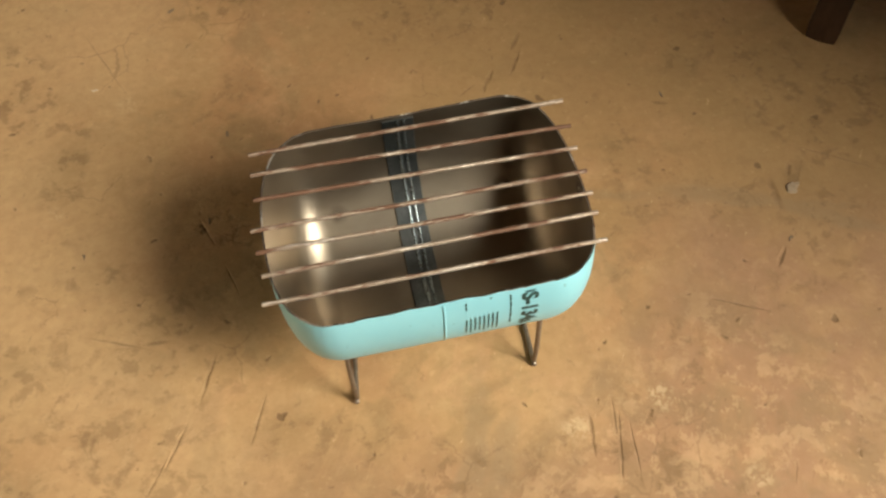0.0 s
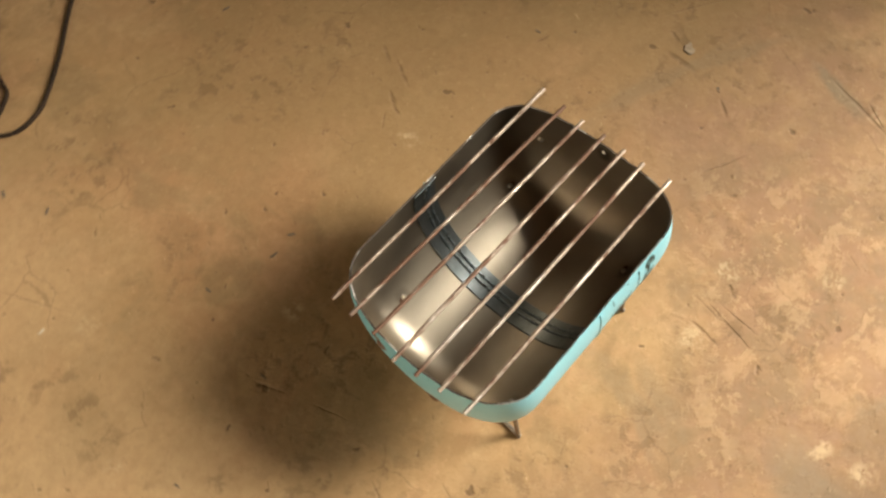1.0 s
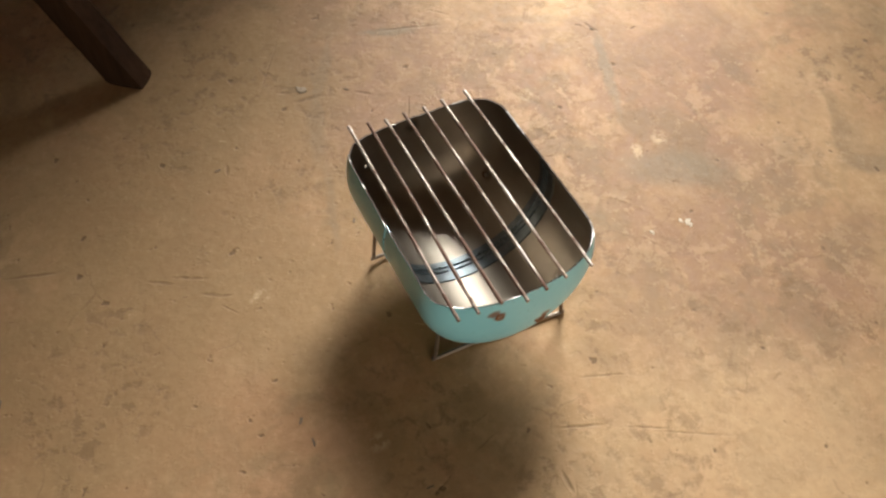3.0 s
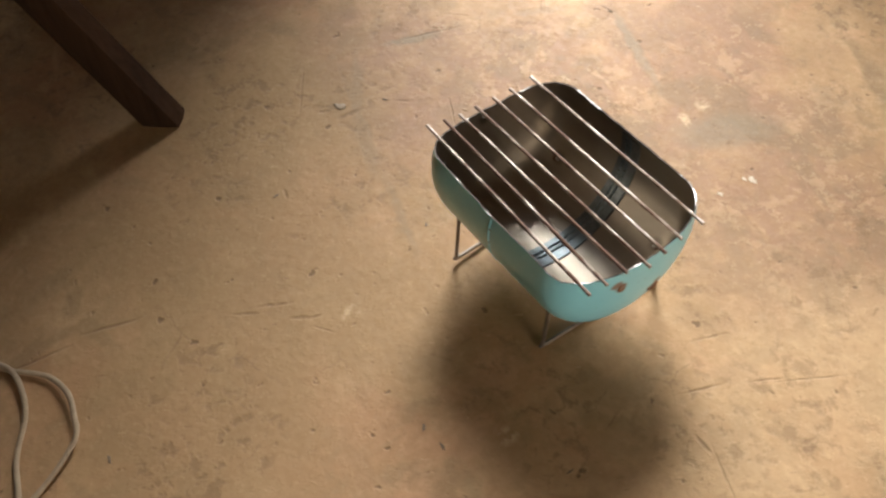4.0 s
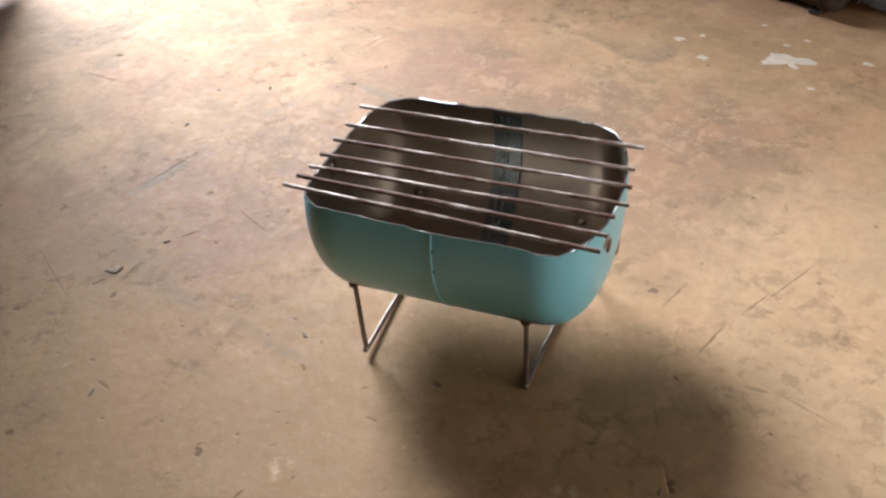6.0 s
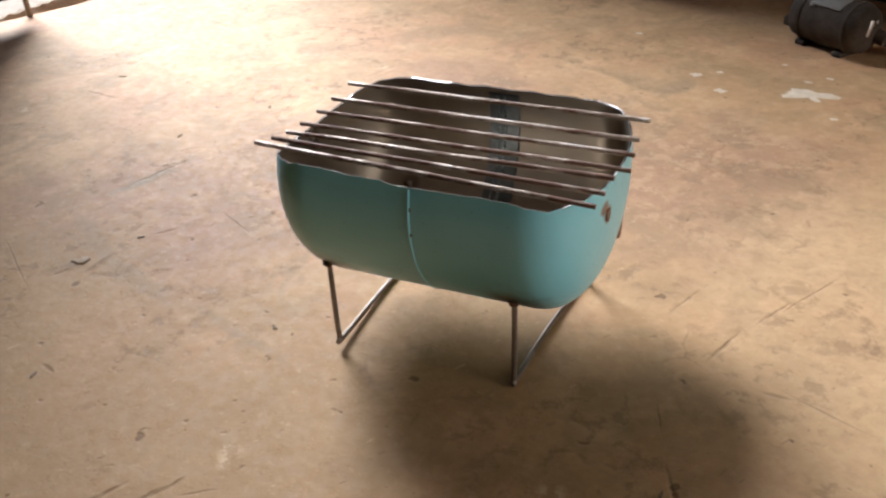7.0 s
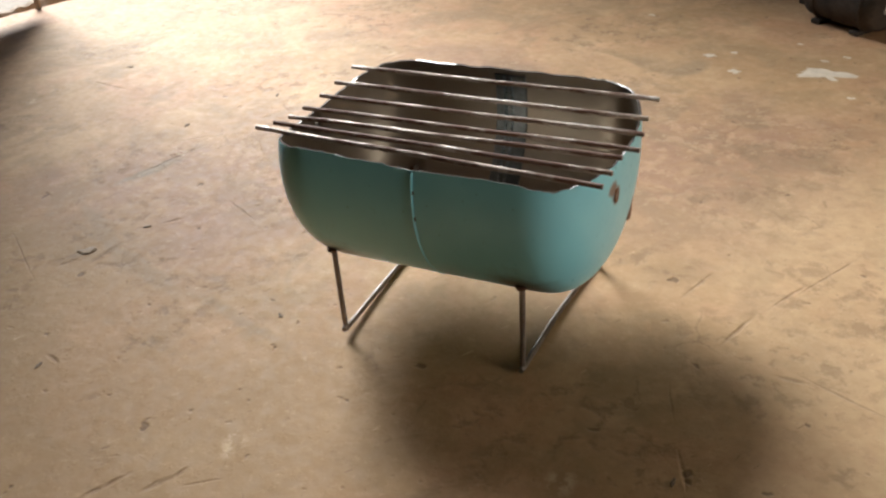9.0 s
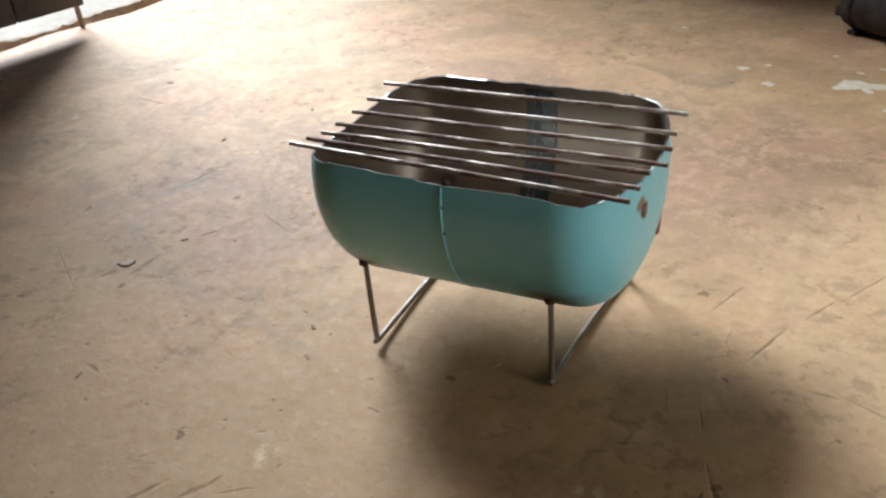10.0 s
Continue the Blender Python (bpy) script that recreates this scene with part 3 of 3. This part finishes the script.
def strip(x0, x1, r, thick, a0, a1, steps=80):
    """A flat band bent round the inside of the cylinder."""
    bm = bmesh.new()
    rows = []
    for i in range(steps + 1):
        a = a0 + (a1 - a0) * i / steps
        rows.append([bm.verts.new(settle(x, q * math.sin(a), AXIS - q * math.cos(a))) for x, q in ((x0, r), (x0 + 0.001, r - thick), (x1 - 0.001, r - thick), (x1, r))])
    for a, b in zip(rows, rows[1:]):
        for k in range(4):
            bm.faces.new((a[k], a[(k + 1) % 4], b[(k + 1) % 4], b[k]))
    bm.faces.new(rows[0]), bm.faces.new(reversed(rows[-1]))
    return bm


grill = thing("barbecue_grill", (0, 0, 0), "teal half gas cylinder barbecue on bent rod legs", "barbecue")
body = part("body", shell(), [TEAL, STEEL, CUT], grill, "teal painted half cylinder, bare steel inside")
TOP = math.acos(-(0.2075 - AXIS) / R)
part("seam", tube(arc(-0.004, R, -TOP, TOP), lambda t: 0.0004 + 0.0008 * min(1.0, 2.4 * abs(t - 0.5)) + 0.0003 * noise.noise((t * 40, 0, 0)), 8), TEAL, body, "raised painted weld seam")
part("backing_strip", strip(-0.022, 0.012, R - 0.0026, 0.0016, -TOP + 0.02, TOP - 0.02), BAND, body, "blue-tinged steel strip inside")
for x in (-0.006, 0.001):
    part("weld_bead", tube(arc(x, R - 0.0044, -TOP + 0.03, TOP - 0.03), 0.0018, 8), WELD, body, "blued weld line")

for z in (0.190, 0.1655):
    b = bmesh.new()
    bmesh.ops.create_icosphere(b, subdivisions=1, radius=0.0016)
    b.transform(Matrix.Translation((-0.0055, math.sqrt(R * R - (z - AXIS) ** 2), z)) @ Matrix.Diagonal((0.8, 0.6, 1.5, 1)))
    part("seam_pit", b, SCORCH, body, "dark pit in the seam")

# Loose bars across the opening: (y, z) at the +x end, then at the -x end, and the overhangs.
BARS = [
    (0.090, 0.215, 0.097, 0.210, 0.165, -0.160), (0.062, 0.207, 0.072, 0.209, 0.166, -0.161),
    (0.037, 0.202, 0.042, 0.208, 0.166, -0.161), (0.009, 0.199, 0.011, 0.201, 0.168, -0.168),
    (-0.019, 0.201, -0.016, 0.203, 0.165, -0.165), (-0.045, 0.205, -0.044, 0.205, 0.162, -0.162),
    (-0.079, 0.209, -0.077, 0.210, 0.160, -0.164),
]
for i, (y1, z1, y0, z0, x1, x0) in enumerate(BARS):
    a, b = Vector((x0, y0, z0)), Vector((x1, y1, z1))
    pts = []
    for k in range(81):
        t = k / 80
        pts.append(a.lerp(b, t) + Vector((0, 0.0006 * noise.noise((t * 3, i, 0)), 0.0006 * noise.noise((t * 3, i, 5)))))
    part("grill_bar", tube(pts, lambda t: 0.0023 + 0.00045 * noise.noise((t * 45, i, 2)), 9), BAR, grill, "thin rusty steel bar")

# Legs: one bent rod at each end.
for top, xp, yp, zp, xm, ym in ((0.106, 0.096, 0.098, 0.0080, 0.097, -0.096), (-0.087, -0.089, 0.092, 0.0032, -0.103, -0.097)):
    back = xm + (0.004 if xm > 0 else 0.0)
    line = [(top, 0.084, 0.094), (xp + (top - xp) * 0.2, yp - 0.002, 0.030), (xp, yp, zp + 0.005), (xp, yp - 0.0035, zp), ((xp + xm) / 2 + 0.003, 0.0, 0.0030 + (zp - 0.003) * 0.2)]
    line += [(xm, ym + 0.0035, 0.0032), (xm, ym, 0.008), (xm + (back - xm) * 0.5, ym + 0.002, 0.030), (back, -0.087, 0.096)]
    part("leg", tube(spline(line, 6), 0.0028, 9), LEG, grill, "bent steel rod leg")
for x, y, z in WELDS:
    v = Vector((0, y, z - AXIS)).normalized()
    b = bmesh.new()
    bmesh.ops.create_icosphere(b, subdivisions=2, radius=0.0052)
    for q in b.verts:
        q.co *= 1 + 0.35 * noise.noise(q.co * 260 + Vector((x, y, 0)) * 50)
    b.transform(Matrix.Translation(settle(x, v.y * R, AXIS + v.z * R)) @ Matrix.Diagonal((1.1, 1, 0.55, 1)))
    part("weld_lump", b, SCORCH, grill, "scorched weld lump")
    b = bmesh.new()
    bmesh.ops.create_icosphere(b, subdivisions=2, radius=0.0068 if x < -0.09 and y > 0 else 0.0032)
    for q in b.verts:
        q.co *= 1 + 0.35 * noise.noise(q.co * 300 + Vector((x, y, 9)) * 50)
    b.transform(Matrix.Translation(settle(x * 0.97, v.y * (R - 0.003), AXIS + v.z * (R - 0.003))))
    part("weld_spot", b, NUB, body, "bright weld spot inside")


def end_spot(y, z, side, name, mat, radius, label, ring=True):
    """A small round feature on a domed end."""
    r = math.hypot(y, z - AXIS) / R
    x = 0.095 + (HALF - 0.095) * (1 - r ** 2.5) ** (1 / 2.5)
    b = bmesh.new()
    n_ = 20
    rings = []
    prof = ((1.0, -0.0004), (0.90, 0.0009), (0.72, 0.0008), (0.55, -0.0003), (0.0, -0.0003)) if ring else ((1.0, -0.001), (0.8, 0.6 * radius), (0.35, 0.9 * radius), (0.0, radius))
    for q, h in prof:
        rr = []
        for k in range(n_):
            a = 2 * math.pi * k / n_
            w = radius * q * (1 + 0.22 * noise.noise((math.cos(a) * 1.5 + y * 70, math.sin(a) * 1.5, q)))
            rr.append(b.verts.new((side * h, w * math.cos(a), w * math.sin(a))))
        rings.append(rr)
    for p, q in zip(rings, rings[1:]):
        for k in range(n_):
            b.faces.new((p[k], p[(k + 1) % n_], q[(k + 1) % n_], q[k]))
    bmesh.ops.remove_doubles(b, verts=b.verts, dist=1e-6)
    b.transform(Matrix.Translation(settle(math.copysign(x, -side if not ring else side), y, z)))
    return part(name, b, mat, body, label)


end_spot(0.040, 0.171, -1, "burnt_hole", RUST, 0.0066, "rust-edged burnt hole")
end_spot(-0.022, 0.120, -1, "burnt_hole", RUST, 0.0085, "rust-edged burnt hole")
end_spot(0.002, 0.181, -1, "weld_nub", NUB, 0.0035, "bright metal nub inside", False)
end_spot(0.078, 0.147, -1, "weld_nub", NUB, 0.0045, "bright metal nub inside", False)


def on_side(u, down, lift=0.0005):
    """A place on the painted side that faces -y: u along the axis, down metres of arc below the rim."""
    a = TOP - down / R
    r = R + lift
    return settle(u, -r * math.sin(a), AXIS - r * math.cos(a))


def lettering(text, u, down, height, narrow):
    """Letters that run down the side, their tops towards +x; wrapped round the cylinder."""
    curve = bpy.data.curves.new("lettering", "FONT")
    curve.body, curve.size, curve.offset, curve.resolution_u = text, height / 0.70, 0.0009, 4
    flat = new("lettering", curve)
    mesh = bpy.data.meshes.new_from_object(flat.evaluated_get(bpy.context.evaluated_depsgraph_get()))
    bpy.data.objects.remove(flat)
    bm = bmesh.new()
    bm.from_mesh(mesh)
    bpy.data.meshes.remove(mesh)
    bmesh.ops.bisect_plane(bm, geom=bm.verts[:] + bm.edges[:] + bm.faces[:], plane_co=((0.0015 - down) / narrow, 0, 0), plane_no=(-1, 0, 0), clear_outer=True)
    for v in bm.verts:
        v.co = on_side(u + v.co.y, down + v.co.x * narrow)
    return bm


def printed_bar(u, d0, d1, wide):
    """A bar of small print that runs down the side."""
    bm = bmesh.new()
    rows = []
    steps = max(2, int((d1 - d0) / 0.004))
    for i in range(steps + 1):
        d = d0 + (d1 - d0) * i / steps
        rows.append([bm.verts.new(on_side(u - wide / 2, d)), bm.verts.new(on_side(u + wide / 2, d))])
    for a, b in zip(rows, rows[1:]):
        bm.faces.new((a[0], a[1], b[1], b[0]))
    return bm


part("lettering", lettering("DS-134a", 0.0700, -0.0126, 0.0144, 1.10), INK, body, "large dark green letters", smooth=False)
for u, d0, d1 in ((0.0585, 0.003, 0.011), (0.0585, 0.0125, 0.021), (0.0585, 0.0225, 0.028), (0.0585, 0.030, 0.040), (0.0585, 0.042, 0.053), (0.0165, 0.003, 0.007), (0.0165, 0.0082, 0.013), (0.040, 0.001, 0.0035)):
    part("small_print", printed_bar(u, d0, d1, 0.0014), INK, body, smooth=False)
for k in range(8):
    part("small_print", printed_bar(0.0165 + 0.0042 * k, 0.029 - 0.0006 * k, 0.060 + 0.003 * math.sin(k * 2.1), 0.0011), INK, body, smooth=False)


# ---- the dark wooden trestle table with splayed legs ----
TABLE_WAY = Vector((0.406, -0.337, 0)).normalized()
table = thing("trestle_table", Matrix.Translation((0.631, 0.312, 0)) @ Matrix.Rotation(math.atan2(TABLE_WAY.y, TABLE_WAY.x), 4, "Z"), "dark stained wooden table on thick splayed legs", "table")
SPLAY, TABLE_HIGH = 0.46, 0.69


def splayed_leg(u, v, way):
    """A square leg that leans inwards, its foot worn round and cut level."""
    bm = bmesh.new()
    top = TABLE_HIGH - 0.005
    rings = []
    for z, half in ((0.0, 0.0285), (0.006, 0.0305), (0.05, 0.0295), (top, 0.028)):
        y = v + way * SPLAY * z
        ring = []
        for k in range(12):
            a = 2 * math.pi * (k + 0.5) / 12
            q = 1 / max(abs(math.cos(a)), abs(math.sin(a)))
            q = min(q, 1.32)
            ring.append(bm.verts.new((u + half * q * math.cos(a) * 0.74, y + half * q * math.sin(a) * 1.1, z)))
        rings.append(ring)
    for a, b in zip(rings, rings[1:]):
        for k in range(12):
            bm.faces.new((a[k], a[(k + 1) % 12], b[(k + 1) % 12], b[k]))
    bm.faces.new(rings[0]), bm.faces.new(reversed(rings[-1]))
    return bm


for u in (0.0, 0.528):
    for v, way in ((0.0, 1), (0.70, -1)):
        part("leg", splayed_leg(u, v, way), WOOD, table)
    part("rail", box((0.03, 0.30, 0.05), (u, 0.35, 0.45), 0.004), WOOD, table)
# The top is unseen; its width is set by the shade it casts.
for k in range(5):
    part("board", box((0.86, 0.168, 0.03), (0.17, 0.01 + 0.171 * k, TABLE_HIGH + 0.012), 0.004), WOOD, table)


# ---- cables and cord on the floor ----
def lying(points, z):
    return [(x, y, z) for x, y in points]


cable = thing("black_cable", (0, 0, 0), "black rubber cable in loose loops on concrete", "cable")
part("loop", tube(spline([(0.05, 0.88, 0.004), (-0.008, 0.838, 0.004), (-0.050, 0.804, 0.004), (-0.102, 0.757, 0.004), (-0.160, 0.713, 0.004), (-0.190, 0.698, 0.004), (-0.224, 0.696, 0.004), (-0.253, 0.715, 0.006), (-0.268, 0.738, 0.010), (-0.275, 0.755, 0.012)]), 0.0032, 8), RUBBER, cable)
part("loop", tube(spline([(-0.15, 0.90, 0.004), (-0.170, 0.84, 0.004), (-0.186, 0.79, 0.004), (-0.194, 0.762, 0.004), (-0.212, 0.748, 0.004), (-0.230, 0.738, 0.005), (-0.252, 0.733, 0.009), (-0.270, 0.742, 0.012)]), 0.0032, 8), RUBBER, cable)
part("loop", tube(spline([(-0.272, 0.752, 0.012), (-0.293, 0.760, 0.008), (-0.330, 0.762, 0.005), (-0.372, 0.766, 0.004), (-0.408, 0.747, 0.004), (-0.423, 0.717, 0.004), (-0.418, 0.675, 0.004), (-0.404, 0.645, 0.004), (-0.382, 0.641, 0.004), (-0.362, 0.668, 0.004), (-0.345, 0.708, 0.006), (-0.327, 0.757, 0.012), (-0.30, 0.79, 0.010), (-0.27, 0.84, 0.004)]), 0.0032, 8), RUBBER, cable)
part("plug", tube(spline([(-0.224, 0.812, 0.012), (-0.240, 0.796, 0.012), (-0.256, 0.776, 0.012), (-0.270, 0.758, 0.012), (-0.282, 0.744, 0.012)]), lambda t: 0.0045 + 0.0075 * math.sin(math.pi * min(1.0, max(0.0, t))) ** 0.6, 12), RUBBER, cable, "thick black moulded plug")

cord = thing("beige_cord", (0, 0, 0), "beige flat cord in loose loops on concrete", "cord")
part("strand", tube(spline([(0.36, 0.76, 0.006), (0.345, 0.725, 0.008), (0.325, 0.697, 0.009), (0.296, 0.685, 0.008), (0.250, 0.688, 0.008), (0.220, 0.700, 0.006), (0.190, 0.720, 0.004), (0.168, 0.730, 0.004), (0.130, 0.740, 0.005), (0.106, 0.748, 0.006)]), 0.0038, 8, 0.5), CORD, cord)
part("strand", tube(spline([(0.36, 0.735, 0.004), (0.335, 0.707, 0.004), (0.310, 0.688, 0.004), (0.280, 0.659, 0.006), (0.258, 0.645, 0.008), (0.222, 0.637, 0.012), (0.187, 0.643, 0.012), (0.160, 0.652, 0.010), (0.139, 0.680, 0.007), (0.122, 0.712, 0.005), (0.106, 0.748, 0.006)]), 0.0038, 8, 0.5), CORD, cord)
part("strand", tube(spline([(0.19, 0.86, 0.004), (0.22, 0.833, 0.004), (0.254, 0.812, 0.004), (0.290, 0.806, 0.005), (0.330, 0.818, 0.004), (0.37, 0.84, 0.004)]), 0.0038, 8, 0.5), CORD, cord)
part("strand", tube(spline([(0.275, 0.89, 0.004), (0.294, 0.849, 0.008), (0.312, 0.801, 0.011), (0.337, 0.757, 0.010), (0.346, 0.734, 0.010), (0.336, 0.707, 0.013)]), 0.0038, 8, 0.5), CORD, cord)

# ---- the machine corner by the added pier ----
MOTOR_WAY = Vector((-0.13, 0.10, 0)).normalized()
motor = thing("electric_motor", Matrix.Translation((-0.303, -0.944, 0)) @ Matrix.Rotation(math.atan2(MOTOR_WAY.y, MOTOR_WAY.x), 4, "Z"), "black electric motor lying on the concrete floor", "motor")
LIE = Matrix.Translation((0, 0, 0.046)) @ Matrix.Rotation(radians(90), 4, "Y")
b = lathe([(0.018, -0.075), (0.032, -0.074), (0.040, -0.066), (0.0428, -0.050), (0.0432, 0.0), (0.0428, 0.050), (0.039, 0.064), (0.030, 0.071), (0.014, 0.074)], 36)
b.transform(LIE)
part("housing", b, DUSTY, motor, "black rounded motor housing")
for x in (-0.046, 0.046):
    b = lathe([(0.0426, x - 0.004), (0.0448, x - 0.003), (0.0448, x + 0.003), (0.0426, x + 0.004)], 36)
    b.transform(LIE)
    part("ring", b, DUSTY, motor, "raised black ring")
part("rating_plate", box((0.062, 0.034, 0.004), (0.0, -0.0185, 0.0840), 0.0015, Matrix.Rotation(radians(25), 4, "X")), PLATE, motor, "grey rating plate")
for u, v, w in ((-0.034, -0.008, 0.0905), (-0.026, -0.034, 0.0755)):
    b = bmesh.new()
    bmesh.ops.create_icosphere(b, subdivisions=2, radius=0.0036)
    b.transform(Matrix.Translation((u, v, w)) @ Matrix.Diagonal((1, 1, 0.6, 1)))
    part("screw", b, NUB, motor, "bright metal screw head")
part("clamp", box((0.010, 0.013, 0.030), (0.070, -0.004, 0.052), 0.004, Matrix.Rotation(radians(-18), 4, "X")), NUB, motor, "bright worn metal clamp")
part("clamp_arm", box((0.009, 0.022, 0.009), (0.069, 0.006, 0.058), 0.003, Matrix.Rotation(radians(20), 4, "X")), NUB, motor, "bright worn metal clamp arm")
part("gland", tube([(0.064, 0.016, 0.038), (0.088, 0.022, 0.032)], 0.012, 12), DUSTY, motor, "black cable gland")
part("mounting_tab", box((0.022, 0.05, 0.018), (-0.080, 0.0, 0.030), 0.004), DUSTY, motor)
for u in (-0.04, 0.04):
    part("foot", box((0.018, 0.07, 0.008), (u, 0, 0.004), 0.002), DUSTY, motor)

leads = thing("grey_cable", (-0.012, 0.030, 0), "grey rubber cables in a loose bundle on concrete", "cable")
for k in range(5):
    d = 0.010 * k
    back = -1 if k in (0, 2) else 1
    pts = [(-0.352, -0.960 - d * 0.2, 0.036 - 0.003 * k), (-0.385, -0.966 + d * 0.5, 0.020), (-0.43, -0.985 + d, 0.010 + 0.004 * (k % 2)), (-0.49, -0.985 + d * 1.3, 0.007 + 0.005 * (k % 2)), (-0.56, -1.01 + d * 1.4 + 0.012 * back, 0.008), (-0.66, -1.03 + 0.05 * back + d, 0.008), (-0.80, -1.02 + 0.09 * back + d, 0.007)]
    part("strand", tube(spline(pts), 0.0046, 8), GREYCORD, leads)

tool = thing("orange_grinder", Matrix.Translation((-0.53, -1.112, 0)) @ Matrix.Rotation(radians(-8), 4, "Z"), "orange plastic power tool lying on concrete", "power tool")
ROLL = Matrix.Translation((0, 0.004, 0.074)) @ Matrix.Rotation(radians(90), 4, "Y")
b = lathe([(0.028, -0.17), (0.050, -0.165), (0.062, -0.15), (0.064, -0.11), (0.060, -0.10), (0.060, -0.02), (0.064, -0.01), (0.064, 0.05), (0.066, 0.10), (0.060, 0.135), (0.042, 0.142)], 28)
b.transform(ROLL)
part("body", b, ORANGE, tool, "orange moulded housing")
b = lathe([(0.038, 0.138), (0.043, 0.143), (0.040, 0.178), (0.018, 0.186)], 24)
b.transform(ROLL)
part("gear_head", b, BLACK, tool, "black gear head")
part("side_grip", tube(spline([(0.004, 0.044, 0.050), (0.010, 0.066, 0.034), (0.016, 0.080, 0.022)], 6), lambda t: 0.021 - 0.008 * t, 14), ORANGE, tool, "orange side grip")
part("tip", tube([(0.016, 0.076, 0.024), (0.022, 0.088, 0.015), (0.026, 0.094, 0.011)], lambda t: 0.012 - 0.004 * t, 10), BRASS, tool, "bright metal tip")
for x in (-0.12, 0.08):
    part("foot", box((0.03, 0.06, 0.012), (x, 0, 0.012 / 2), 0.003), BLACK, tool)
    part("foot_post", box((0.02, 0.03, 0.02), (x, 0, 0.018), 0.003), BLACK, tool)

# ---- grit and dried paint on the floor ----
CHIPS = [
    (0.588, -0.272), (0.366, 0.246), (0.178, 0.095), (0.515, -0.411), (0.382, -0.460), (0.853, -0.449), (-0.401, 0.160), (-0.213, 0.313), (-0.126, 0.284),
    (-0.090, 0.288), (-0.246, 0.179), (-0.298, 0.633), (-0.276, 0.565), (0.442, -0.006), (0.111, 0.631),
]
for i, (x, y) in enumerate(CHIPS):
    b = blob(0.0024 + 0.0014 * random.random(), 0.0010, 0.6, 14, i * 1.7, (1.7, 0.6))
    b.transform(Matrix.Translation((x, y, 0)) @ Matrix.Rotation(random.random() * 6.28, 4, "Z"))
    tagged(part("grit_chip", b, CHIP), "small dark chip of grit on concrete", "chip", "chips on the floor")
b = blob(0.008, 0.0018, 0.7, 26, 5.2, (1.2, 0.8))
b.transform(Matrix.Translation((0.474, 0.062, 0)) @ Matrix.Rotation(radians(20), 4, "Z"))
tagged(part("concrete_flake", b, RUBBLE, smooth=False), "pale flake of broken concrete beside a pit", "flake")
SPOTS = [
    (-0.288, -0.710, 0.0215), (-0.156, -0.689, 0.008), (-0.107, -0.747, 0.007), (-0.143, -0.769, 0.005), (-0.329, -0.627, 0.0035), (-0.238, -0.833, 0.0035), (-0.281, -0.765, 0.0045),
    (-0.312, -0.790, 0.004), (-0.408, -0.729, 0.006), (-0.453, -0.688, 0.003), (0.030, -0.927, 0.0045), (-0.562, -0.657, 0.003), (-0.053, -0.354, 0.0055), (-0.046, -0.346, 0.003), (-0.044, -0.295, 0.003), (-0.387, 0.433, 0.003),
]
for i, (x, y, r) in enumerate(SPOTS):
    b = blob(r, 0.0006, 0.9, 40, i * 2.3 + 0.4, (1.35, 0.85))
    b.transform(Matrix.Translation((x, y, 0)) @ Matrix.Rotation(radians(175), 4, "Z"))
    tagged(part("paint_spot", b, PAINTSPOT), "dried white paint spot on concrete", "paint spot", "paint spots on the floor")
